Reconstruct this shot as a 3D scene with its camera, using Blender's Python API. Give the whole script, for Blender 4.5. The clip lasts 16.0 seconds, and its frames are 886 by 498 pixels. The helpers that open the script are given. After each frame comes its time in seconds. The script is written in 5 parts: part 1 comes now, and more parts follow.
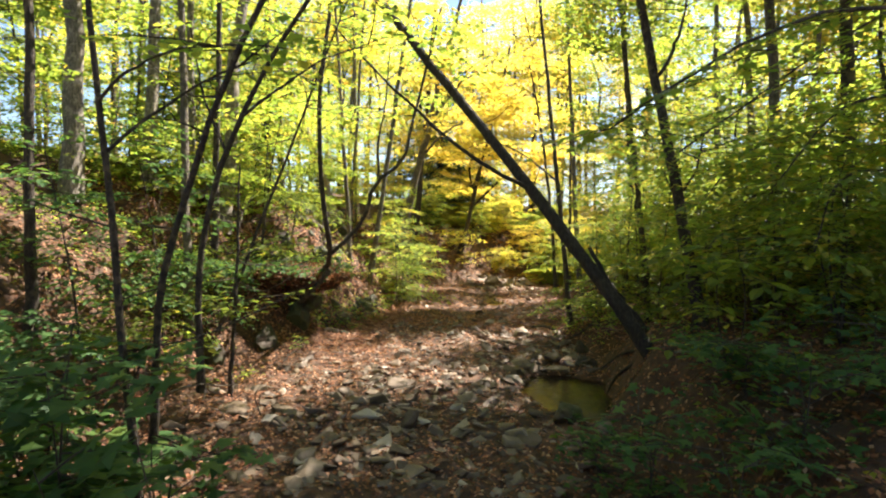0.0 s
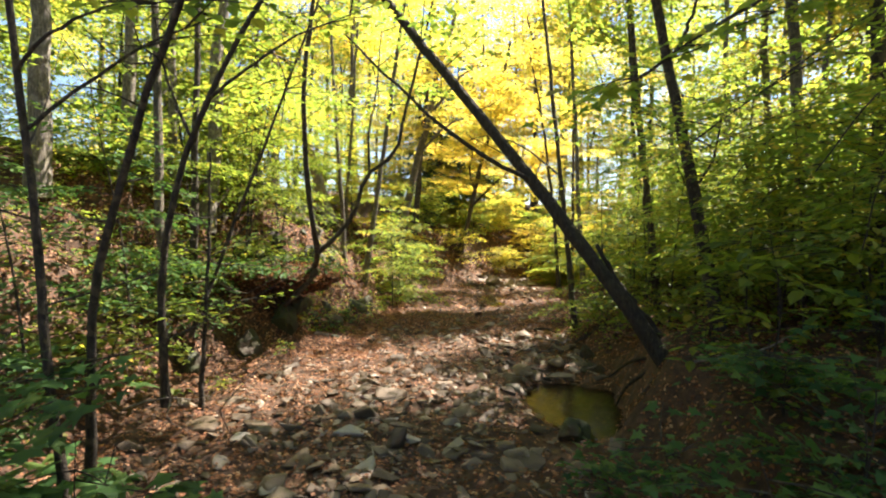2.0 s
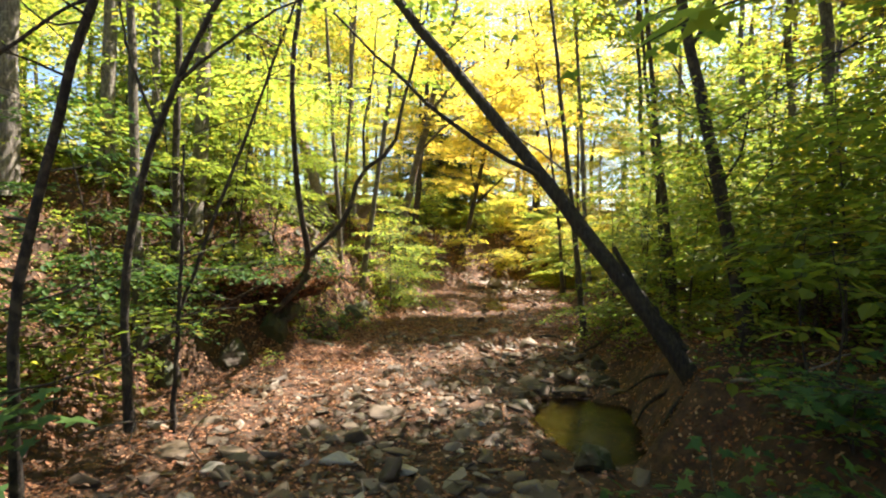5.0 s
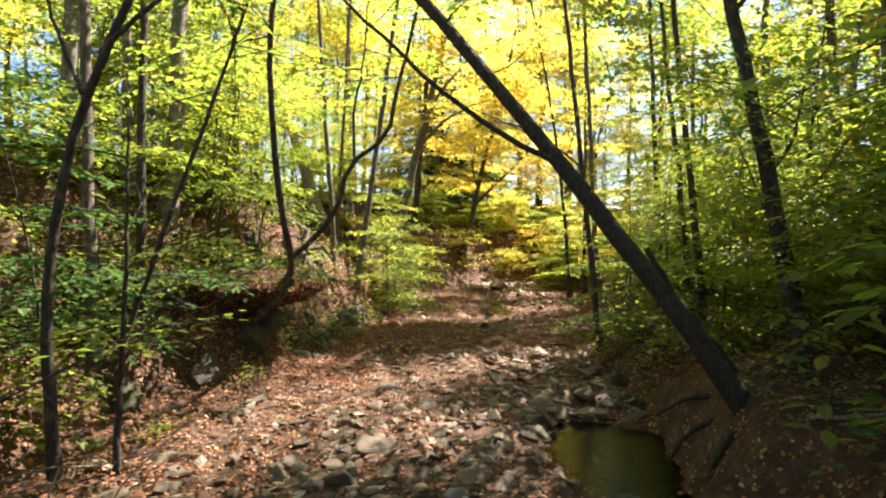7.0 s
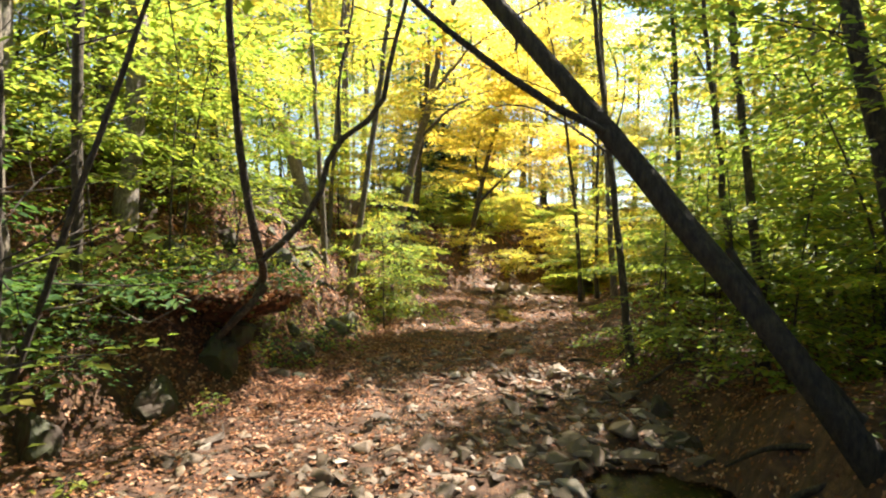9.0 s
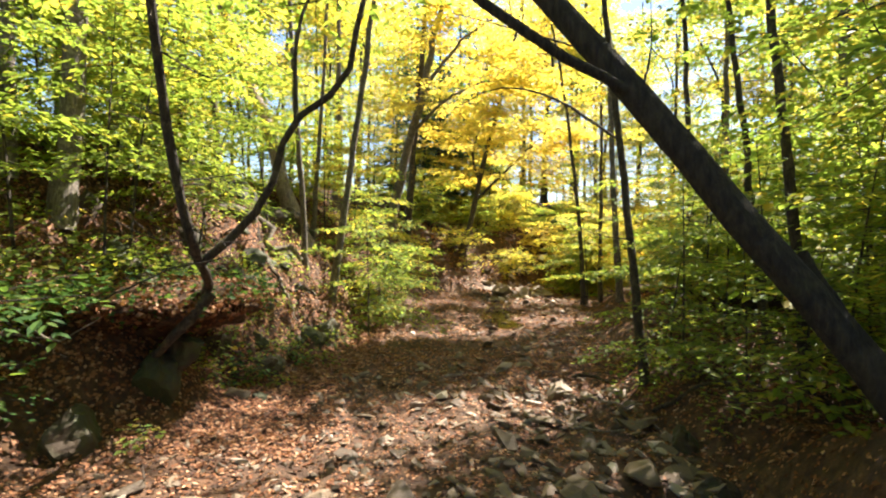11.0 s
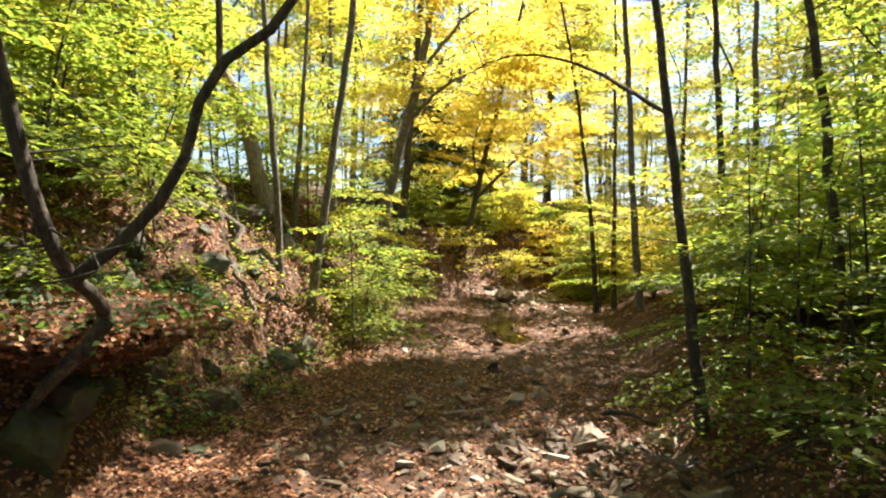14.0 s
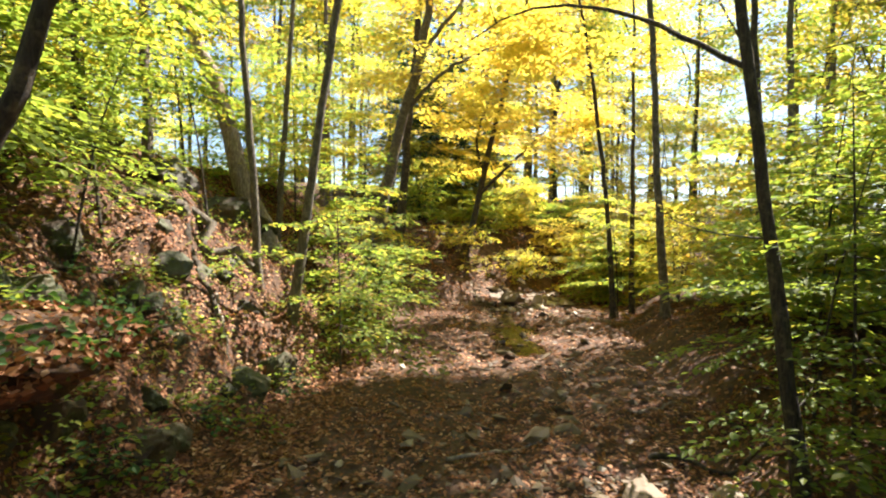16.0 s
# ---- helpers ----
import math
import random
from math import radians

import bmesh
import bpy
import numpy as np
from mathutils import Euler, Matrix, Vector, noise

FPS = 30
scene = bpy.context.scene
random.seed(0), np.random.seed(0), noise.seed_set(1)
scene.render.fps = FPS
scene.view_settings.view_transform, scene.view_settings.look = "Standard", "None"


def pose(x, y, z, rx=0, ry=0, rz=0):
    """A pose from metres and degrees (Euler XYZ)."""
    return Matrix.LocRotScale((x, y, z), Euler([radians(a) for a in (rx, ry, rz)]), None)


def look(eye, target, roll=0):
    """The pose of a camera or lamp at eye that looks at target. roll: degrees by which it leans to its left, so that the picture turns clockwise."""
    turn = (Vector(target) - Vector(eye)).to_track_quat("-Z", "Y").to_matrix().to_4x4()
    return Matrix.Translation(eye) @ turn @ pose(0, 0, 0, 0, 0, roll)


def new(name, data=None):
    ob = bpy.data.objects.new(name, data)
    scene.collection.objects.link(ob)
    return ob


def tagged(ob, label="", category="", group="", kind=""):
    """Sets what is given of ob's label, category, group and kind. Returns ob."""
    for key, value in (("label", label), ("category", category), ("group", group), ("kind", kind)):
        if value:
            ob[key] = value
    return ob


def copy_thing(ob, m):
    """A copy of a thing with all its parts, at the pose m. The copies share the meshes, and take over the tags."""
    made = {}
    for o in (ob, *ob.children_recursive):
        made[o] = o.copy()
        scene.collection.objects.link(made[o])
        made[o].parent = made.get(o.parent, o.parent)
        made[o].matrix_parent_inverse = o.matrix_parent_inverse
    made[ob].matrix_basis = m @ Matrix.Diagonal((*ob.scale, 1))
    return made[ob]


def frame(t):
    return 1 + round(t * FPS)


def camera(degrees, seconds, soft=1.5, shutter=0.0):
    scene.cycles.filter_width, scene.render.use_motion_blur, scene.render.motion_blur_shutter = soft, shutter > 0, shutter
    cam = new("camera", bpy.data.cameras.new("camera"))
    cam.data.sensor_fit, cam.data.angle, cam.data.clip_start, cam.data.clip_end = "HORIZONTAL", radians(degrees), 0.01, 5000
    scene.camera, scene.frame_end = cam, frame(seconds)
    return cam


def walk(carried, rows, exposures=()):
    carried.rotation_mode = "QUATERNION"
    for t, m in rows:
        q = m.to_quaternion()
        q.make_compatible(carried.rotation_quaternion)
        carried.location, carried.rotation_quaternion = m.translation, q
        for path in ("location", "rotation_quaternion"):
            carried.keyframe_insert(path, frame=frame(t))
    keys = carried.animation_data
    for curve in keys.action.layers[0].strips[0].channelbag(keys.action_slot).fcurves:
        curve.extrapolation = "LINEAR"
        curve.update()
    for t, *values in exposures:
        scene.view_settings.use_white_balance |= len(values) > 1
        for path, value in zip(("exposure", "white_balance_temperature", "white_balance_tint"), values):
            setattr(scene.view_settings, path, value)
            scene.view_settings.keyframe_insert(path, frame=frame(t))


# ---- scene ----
cam = camera(77.0, 16.0, soft=2.1)
METRES, EYE, TILT, LEAN, TURN = 6.44, 1.7, 0.0, 0.0, 0.0
ROWS = [
    (0.0, 0.0, 0.0, 0.0, 0.03, -1.27, -1.28),
    (0.5, 0.0029, 0.021, -0.0007, 0.07, -1.29, -1.24),
    (1.0, 0.0068, 0.0423, -0.002, 0.14, -1.28, -1.21),
    (1.5, 0.0109, 0.0635, -0.0038, 0.19, -1.29, -1.15),
    (2.0, 0.0135, 0.084, -0.0049, 0.21, -1.27, -1.12),
    (2.5, 0.0136, 0.1015, -0.0047, 0.21, -1.23, -1.11),
    (3.0, 0.0133, 0.1141, -0.0045, 0.24, -1.2, -1.12),
    (3.5, 0.013, 0.1261, -0.0047, 0.26, -1.17, -1.11),
    (4.0, 0.0128, 0.1381, -0.0052, 0.28, -1.11, -1.13),
    (6.5, 0.014, 0.2527, -0.0024, 0.31, -1.19, -1.07),
    (7.0, 0.0121, 0.2948, -0.0036, 0.32, -1.2, -1.06),
    (7.5, 0.008, 0.3395, -0.0049, 0.35, -1.19, -1.13),
    (8.0, 0.0026, 0.3852, -0.0053, 0.34, -1.18, -1.14),
    (8.5, 0.0008, 0.4309, -0.0064, 0.34, -1.16, -1.15),
    (9.0, 0.0045, 0.4723, -0.0074, 0.36, -1.16, -1.16),
    (11.5, 0.034, 0.6372, -0.0071, 0.42, -1.22, -1.13),
    (12.0, 0.0378, 0.6641, -0.0073, 0.4, -1.22, -1.16),
    (12.5, 0.0385, 0.6934, -0.0071, 0.36, -1.2, -1.14),
    (13.0, 0.0366, 0.7278, -0.0069, 0.33, -1.19, -1.13),
    (13.5, 0.0332, 0.7699, -0.0054, 0.29, -1.2, -1.17),
    (14.0, 0.0297, 0.8188, -0.0044, 0.25, -1.21, -1.15),
    (14.5, 0.0272, 0.8706, -0.0044, 0.26, -1.22, -1.17),
    (15.0, 0.0262, 0.9172, -0.0046, 0.26, -1.25, -1.19),
    (15.5, 0.0253, 0.9622, -0.0059, 0.28, -1.27, -1.16),
    (16.0, 0.0238, 0.9943, -0.0085, 0.3, -1.29, -1.14),
]
walk(cam, [(t, pose(0, 0, EYE, TILT, LEAN, TURN) @ pose(METRES * x, METRES * y, METRES * z, 90 + pitch, roll, yaw)) for t, x, y, z, yaw, pitch, roll in ROWS])

# ---- world, sun, exposure ----
SUN_AZ, SUN_EL = 48.0, 54.0          # degrees right of straight ahead, and up
world = bpy.data.worlds.new("sky")
scene.world = world
world.use_nodes = True
wn = world.node_tree
wn.nodes.clear()
w_out = wn.nodes.new("ShaderNodeOutputWorld")
w_bg = wn.nodes.new("ShaderNodeBackground")
w_sky = wn.nodes.new("ShaderNodeTexSky")
w_sky.sky_type = "NISHITA"
w_sky.sun_disc = False
w_sky.sun_elevation = radians(SUN_EL)
w_sky.sun_rotation = radians(SUN_AZ)
w_sky.dust_density = 0.8
w_sky.ozone_density = 2.4
w_bg.inputs["Strength"].default_value = 0.05
wn.links.new(w_sky.outputs[0], w_bg.inputs[0])
wn.links.new(w_bg.outputs[0], w_out.inputs[0])
sun_way = Vector((math.sin(radians(SUN_AZ)) * math.cos(radians(SUN_EL)), math.cos(radians(SUN_AZ)) * math.cos(radians(SUN_EL)), math.sin(radians(SUN_EL))))
sun = new("sun", bpy.data.lights.new("sun", "SUN"))
sun.data.energy, sun.data.angle, sun.data.color = 4.4, radians(0.55), (1.0, 0.90, 0.81)
sun.matrix_world = look(sun_way * 60, (0, 0, 0))
scene.view_settings.exposure = 2.5


# ---- materials ----
def mat_base(name):
    m = bpy.data.materials.new(name)
    m.use_nodes = True
    t = m.node_tree
    t.nodes.clear()
    return m, t, t.nodes.new("ShaderNodeOutputMaterial")


def node(t, kind, **vals):
    n = t.nodes.new(kind)
    for k, v in vals.items():
        n.inputs[k.replace("_", " ")].default_value = v
    return n


def ramp(t, fac, stops):
    n = t.nodes.new("ShaderNodeValToRGB")
    e = n.color_ramp.elements
    while len(e) < len(stops):
        e.new(0.5)
    for el, (p, c) in zip(e, stops):
        el.position, el.color = p, (*c, 1)
    t.links.new(fac, n.inputs[0])
    return n.outputs[0]


def mixc(t, fac, a, b, mode="MIX"):
    n = t.nodes.new("ShaderNodeMix")
    n.data_type, n.blend_type = "RGBA", mode
    for s, v in ((0, fac), (6, a), (7, b)):
        if isinstance(v, (int, float)):
            n.inputs[s].default_value = v
        elif isinstance(v, tuple):
            n.inputs[s].default_value = (*v, 1)
        else:
            t.links.new(v, n.inputs[s])
    return n.outputs[2]


def noise_tex(t, scale, detail=6.0, rough=0.6, world_space=False, stretch=None):
    n = node(t, "ShaderNodeTexNoise", Scale=scale, Detail=detail, Roughness=rough)
    src = t.nodes.new("ShaderNodeNewGeometry").outputs["Position"] if world_space else t.nodes.new("ShaderNodeTexCoord").outputs["Object"]
    if stretch:
        mp = t.nodes.new("ShaderNodeMapping")
        mp.inputs["Scale"].default_value = stretch
        t.links.new(src, mp.inputs[0])
        src = mp.outputs[0]
    t.links.new(src, n.inputs["Vector"])
    return n.outputs[0]


def leaf_material(name, stops, through_light=0.6, gloss=0.55):
    """Thin leaf: diffuse with some gloss on top, and light that passes through it yellower."""
    m, t, out = mat_base(name)
    rnd = t.nodes.new("ShaderNodeNewGeometry").outputs["Random Per Island"]
    col = ramp(t, rnd, stops)
    patch = noise_tex(t, 0.55, 3, 0.5, True)
    col = mixc(t, ramp(t, patch, [(0.35, (0, 0, 0)), (0.7, (0.45, 0.45, 0.45))]), col, mixc(t, 1.0, col, (1.12, 1.03, 0.9), "MULTIPLY"))
    p = node(t, "ShaderNodeBsdfPrincipled", Roughness=gloss)
    p.inputs["Specular IOR Level"].default_value = 0.22
    t.links.new(col, p.inputs["Base Color"])
    tr = t.nodes.new("ShaderNodeBsdfTranslucent")
    t.links.new(mixc(t, 1.0, col, (2.0, 1.92, 1.15), "MULTIPLY"), tr.inputs[0])
    mx = t.nodes.new("ShaderNodeMixShader")
    mx.inputs[0].default_value = through_light
    t.links.new(p.outputs[0], mx.inputs[1])
    t.links.new(tr.outputs[0], mx.inputs[2])
    t.links.new(mx.outputs[0], out.inputs[0])
    return m


LEAF = {
    "green": leaf_material("leaf_green", [(0.0, (0.08, 0.125, 0.029)), (0.5, (0.13, 0.185, 0.0377)), (0.85, (0.18, 0.22, 0.0435)), (1.0, (0.27, 0.24, 0.0435))]),
    "lime": leaf_material("leaf_lime", [(0.0, (0.105, 0.17, 0.0377)), (0.5, (0.165, 0.235, 0.0493)), (0.8, (0.235, 0.265, 0.0551)), (1.0, (0.34, 0.27, 0.058))]),
    "yellow": leaf_material("leaf_yellow", [(0.0, (0.17, 0.22, 0.0435)), (0.4, (0.28, 0.29, 0.0551)), (0.8, (0.37, 0.33, 0.0653)), (1.0, (0.45, 0.27, 0.058))]),
    "gold": leaf_material("leaf_gold", [(0.0, (0.28, 0.27, 0.058)), (0.5, (0.39, 0.345, 0.0798)), (0.85, (0.42, 0.335, 0.0798)), (1.0, (0.42, 0.27, 0.0653))]),
    "dark": leaf_material("leaf_dark", [(0.0, (0.03, 0.07, 0.0232)), (0.6, (0.055, 0.12, 0.0319)), (1.0, (0.10, 0.16, 0.0377))], 0.4),
    "needle": leaf_material("needle", [(0.0, (0.02, 0.055, 0.03)), (0.6, (0.04, 0.085, 0.045)), (1.0, (0.07, 0.12, 0.05))], 0.3),
    "litter": leaf_material("fallen_leaf", [(0.0, (0.04, 0.018, 0.009)), (0.3, (0.12, 0.046, 0.020)), (0.65, (0.23, 0.10, 0.045)), (0.92, (0.37, 0.20, 0.11)), (1.0, (0.46, 0.31, 0.20))], 0.15, 0.65),
}


def bark_material(name, dark, light, lichen=0.25):
    m, t, out = mat_base(name)
    streak = noise_tex(t, 20.0, 6, 0.7, False, (2.2, 2.2, 0.5))
    blotch = noise_tex(t, 13.0, 5, 0.65)
    col = ramp(t, streak, [(0.36, dark), (0.52, tuple(a * 0.6 + b * 0.4 for a, b in zip(dark, light))), (0.68, light)])
    col = mixc(t, ramp(t, blotch, [(0.53, (0, 0, 0)), (0.60, (lichen,) * 3)]), col, mixc(t, 1.0, light, (1.5, 1.55, 1.4), "MULTIPLY"))
    moss = noise_tex(t, 3.7, 5, 0.6)
    col = mixc(t, ramp(t, moss, [(0.60, (0, 0, 0)), (0.75, (0.35, 0.35, 0.35))]), col, (0.07, 0.085, 0.03))
    p = node(t, "ShaderNodeBsdfPrincipled", Roughness=0.9)
    b = node(t, "ShaderNodeBump", Strength=0.9, Distance=0.03)
    t.links.new(streak, b.inputs["Height"])
    t.links.new(col, p.inputs["Base Color"])
    t.links.new(b.outputs[0], p.inputs["Normal"])
    t.links.new(p.outputs[0], out.inputs[0])
    return m


BARK = {
    "dark": bark_material("bark_dark", (0.014, 0.010, 0.0065), (0.085, 0.064, 0.042), 0.6),
    "black": bark_material("bark_blackish", (0.012, 0.0095, 0.006), (0.062, 0.048, 0.03), 0.2),
    "grey": bark_material("bark_grey", (0.05, 0.041, 0.030), (0.20, 0.165, 0.12), 0.35),
    "pale": bark_material("bark_pale", (0.08, 0.066, 0.052), (0.30, 0.26, 0.21), 0.5),
    "dead": bark_material("dead_wood", (0.10, 0.08, 0.06), (0.40, 0.33, 0.26), 0.2),
}


def stone_material(name, moss=False):
    m, t, out = mat_base(name)
    info = t.nodes.new("ShaderNodeObjectInfo").outputs["Random"]
    isl = t.nodes.new("ShaderNodeNewGeometry").outputs["Random Per Island"]
    add = t.nodes.new("ShaderNodeMath")
    add.operation = "ADD"
    frac = t.nodes.new("ShaderNodeMath")
    frac.operation = "FRACT"
    t.links.new(info, add.inputs[0])
    t.links.new(isl, add.inputs[1])
    t.links.new(add.outputs[0], frac.inputs[0])
    col = ramp(t, frac.outputs[0], [(0.0, (0.06, 0.041, 0.023)), (0.5, (0.13, 0.092, 0.055)), (0.85, (0.20, 0.152, 0.10)), (1.0, (0.40, 0.345, 0.28))])
    n1, n2 = noise_tex(t, 5.0, 6, 0.65, True), noise_tex(t, 38.0, 5, 0.7, True)
    col = mixc(t, ramp(t, n1, [(0.42, (0, 0, 0)), (0.68, (0.7, 0.7, 0.7))]), col, mixc(t, 1.0, col, (0.52, 0.47, 0.38), "MULTIPLY"))
    col = mixc(t, ramp(t, n2, [(0.45, (0, 0, 0)), (0.75, (0.5, 0.5, 0.5))]), col, mixc(t, 1.0, col, (1.5, 1.45, 1.4), "MULTIPLY"))
    if moss:
        col = mixc(t, 1.0, col, (0.32, 0.27, 0.19), "MULTIPLY")
        col = mixc(t, ramp(t, noise_tex(t, 2.6, 5, 0.65, True), [(0.40, (0, 0, 0)), (0.54, (0.9, 0.9, 0.9))]), col, (0.038, 0.046, 0.013))
    p = node(t, "ShaderNodeBsdfPrincipled", Roughness=0.72)
    b = node(t, "ShaderNodeBump", Strength=0.6, Distance=0.012)
    t.links.new(n2, b.inputs["Height"])
    t.links.new(col, p.inputs["Base Color"])
    t.links.new(b.outputs[0], p.inputs["Normal"])
    t.links.new(p.outputs[0], out.inputs[0])
    return m


STONE = stone_material("stone")
MOSSY = stone_material("mossy_stone", True)


def ground_material():
    m, t, out = mat_base("forest_floor")
    n1, n2, n3 = noise_tex(t, 0.9, 5, 0.6, True), noise_tex(t, 9.0, 8, 0.7, True), noise_tex(t, 60.0, 4, 0.7, True)
    col = ramp(t, n2, [(0.30, (0.018, 0.010, 0.0055)), (0.5, (0.06, 0.030, 0.015)), (0.72, (0.15, 0.078, 0.038))])
    col = mixc(t, ramp(t, n1, [(0.4, (0, 0, 0)), (0.7, (0.6, 0.6, 0.6))]), col, mixc(t, 1.0, col, (0.75, 0.85, 0.6), "MULTIPLY"))
    col = mixc(t, ramp(t, n3, [(0.4, (0, 0, 0)), (0.7, (0.6, 0.6, 0.6))]), col, mixc(t, 1.0, col, (1.7, 1.5, 1.3), "MULTIPLY"))
    p = node(t, "ShaderNodeBsdfPrincipled", Roughness=0.92)
    b = node(t, "ShaderNodeBump", Strength=0.9, Distance=0.04)
    t.links.new(n2, b.inputs["Height"])
    t.links.new(col, p.inputs["Base Color"])
    t.links.new(b.outputs[0], p.inputs["Normal"])
    t.links.new(p.outputs[0], out.inputs[0])
    return m


def water_material():
    m, t, out = mat_base("stream_water")
    p = node(t, "ShaderNodeBsdfPrincipled", Roughness=0.16, IOR=1.16)
    p.inputs["Base Color"].default_value = (0.07, 0.06, 0.04, 1)
    p.inputs["Transmission Weight"].default_value = 1.0
    b = node(t, "ShaderNodeBump", Strength=0.2, Distance=0.01)
    t.links.new(noise_tex(t, 6.0, 3, 0.5, True), b.inputs["Height"])
    t.links.new(b.outputs[0], p.inputs["Normal"])
    t.links.new(p.outputs[0], out.inputs[0])
    return m


# ---- shape of the land ----
def step(a, b, v):
    s = np.clip((v - a) / (b - a), 0, 1)
    return s * s * (3 - 2 * s)


FOOT_L = ([-30, 0, 3, 5, 7, 8.2, 9.4, 10.4, 13, 16, 18, 20, 22, 24, 27, 40, 300], [-2.2, -2.0, -2.2, -2.7, -2.6, -2.25, -1.95, -1.58, -1.1, -0.75, -0.4, 0.3, 1.6, 4.0, 9.0, 30, 500])
FOOT_R = ([-30, 0, 3, 5, 6.5, 7.5, 8.5, 9.6, 11, 12, 16, 20, 23, 26, 40, 300], [1.5, 1.5, 1.6, 1.72, 1.80, 2.15, 2.2, 1.95, 2.5, 2.8, 3.4, 5.0, 8.0, 13.0, 36, 520])
_PH = np.random.RandomState(3).uniform(0, 6.28, (10, 3))


def bumps(x, y, wave, amp, k0=0):
    out = 0
    for k in range(5):
        a = _PH[(k + k0) % 10]
        f = 6.283 / wave * (1 + 0.37 * k)
        out = out + np.sin(f * (x * np.cos(a[0]) + y * np.sin(a[0])) + a[1]) * np.sin(f * 0.73 * (y * np.cos(a[2]) - x * np.sin(a[2])) + a[0])
    return out * amp / 2.2


def land(x, y):
    """Height of the ground at x, y (arrays)."""
    x, y = np.asarray(x, float), np.asarray(y, float)
    wob = bumps(x * 0 + y, y * 0.3, 2.7, 0.13)
    dl = np.interp(y, *FOOT_L) + wob - x
    dr = x - np.interp(y, *FOOT_R) + wob
    steep = 0.08 * step(5.0, 7.5, y) * (1 - step(17, 20, y))
    left = np.where(dl > 0, 0.10 * np.minimum(dl, 0.25) + (0.86 + steep) * np.clip(dl - 0.2, 0, 1.0) + 0.92 * np.clip(dl - 1.2, 0, 1.7) + 0.22 * np.clip(dl - 2.9, 0, 3) + 0.05 * np.clip(dl - 7, 0, 30), 0)
    left = left * (1 - 0.35 * step(18.5, 21.5, y) * (1 - step(26, 34, y)))
    terrace = 0.07 * np.sin(dl * 10.5 + 1.3 * bumps(x, y, 1.6, 1.0, 5)) * step(0.15, 0.5, dl) * (1 - step(2.2, 3.2, dl)) * step(8.0, 9.5, y) * (1 - step(15, 18, y))
    left = left + terrace + 0.5 * terrace * bumps(x, y, 0.8, 1.0, 2)
    high = 0.8 * step(1.0, 3.5, y) * (1 - step(6.6, 8.0, y))
    right = np.where(dr > 0, (0.75 + high) * np.clip(dr, 0, 0.42) + 0.14 * np.clip(dr - 0.42, 0, 4.5) + 0.30 * np.clip(dr - 5, 0, 12) + 0.42 * np.clip(dr - 17, 0, 40), 0)
    bed = 0.035 * bumps(x, y, 1.1, 1.0) + 0.012 * bumps(x, y, 0.4, 1.0, 4)
    pool = -0.24 * np.exp(-(np.maximum(0, ((x - 1.55) / 0.6) ** 2 + ((y - 6.4) / 0.95) ** 2 + bumps(x, y, 0.9, 0.35, 2))) ** 2)
    run = -0.05 * np.clip(0.55 + bumps(x, y, 1.9, 0.6, 1), 0, 1.1) * np.exp(-((x - 0.80 - 0.3 * np.sin(y * 0.9)) / 0.38) ** 2) * step(8.6, 9.6, y) * (1 - step(18, 20, y))
    far_run = -0.12 * np.exp(-((x - 1.5) / 0.6) ** 2) * step(13.5, 15, y) * (1 - step(20, 22, y))
    left = left + 0.7 * np.exp(-((x + 2.6) / 0.48) ** 2 - ((y - 8.85) / 0.7) ** 2)
    z = left + right + bed + pool + run + far_run
    rough = np.clip(dl, 0, 2) * 0.5 + np.clip(dr, 0, 2) * 0.5
    return z + rough * (bumps(x, y, 2.3, 0.13) + bumps(x, y, 0.9, 0.09, 3))


def land1(x, y):
    return float(land(x, y))


def mesh_from(name, verts, faces, mats, smooth=False):
    me = bpy.data.meshes.new(name)
    verts = np.asarray(verts, dtype=np.float32)
    me.vertices.add(len(verts))
    me.vertices.foreach_set("co", verts.ravel())
    faces = np.asarray(faces, dtype=np.int32)
    n, k = faces.shape
    me.loops.add(n * k)
    me.loops.foreach_set("vertex_index", faces.ravel())
    me.polygons.add(n)
    me.polygons.foreach_set("loop_start", np.arange(0, n * k, k, dtype=np.int32))
    me.polygons.foreach_set("use_smooth", np.full(n, smooth))
    me.materials.append(mats)
    me.update(calc_edges=True)
    return me


def part(name, me, parent, label="", kind=""):
    ob = new(name, me)
    ob.parent = parent
    return tagged(ob, label, kind=kind)


def axis(lo, hi, fine_lo, fine_hi, fine, grow=1.18):
    mid = list(np.arange(fine_lo, fine_hi, fine))
    up, s = [fine_hi], fine
    while up[-1] < hi:
        s *= grow
        up.append(up[-1] + s)
    dn, s = [fine_lo], fine
    while dn[-1] > lo:
        s *= grow
        dn.append(dn[-1] - s)
    return np.array(dn[:0:-1] + mid + up)


gx, gy = axis(-400, 400, -5, 5, 0.08), axis(-200, 600, 1, 20, 0.10)
GX, GY = np.meshgrid(gx, gy)
GZ = land(GX, GY)
idx = np.arange(GX.size).reshape(GX.shape)
quads = np.stack([idx[:-1, :-1], idx[:-1, 1:], idx[1:, 1:], idx[1:, :-1]], -1).reshape(-1, 4)
ground = new("ground", mesh_from("ground", np.stack([GX, GY, GZ], -1).reshape(-1, 3), quads, ground_material(), True))
tagged(ground, "forest valley floor of brown soil and leaf litter with a stony stream bed", "ground", kind="structure")

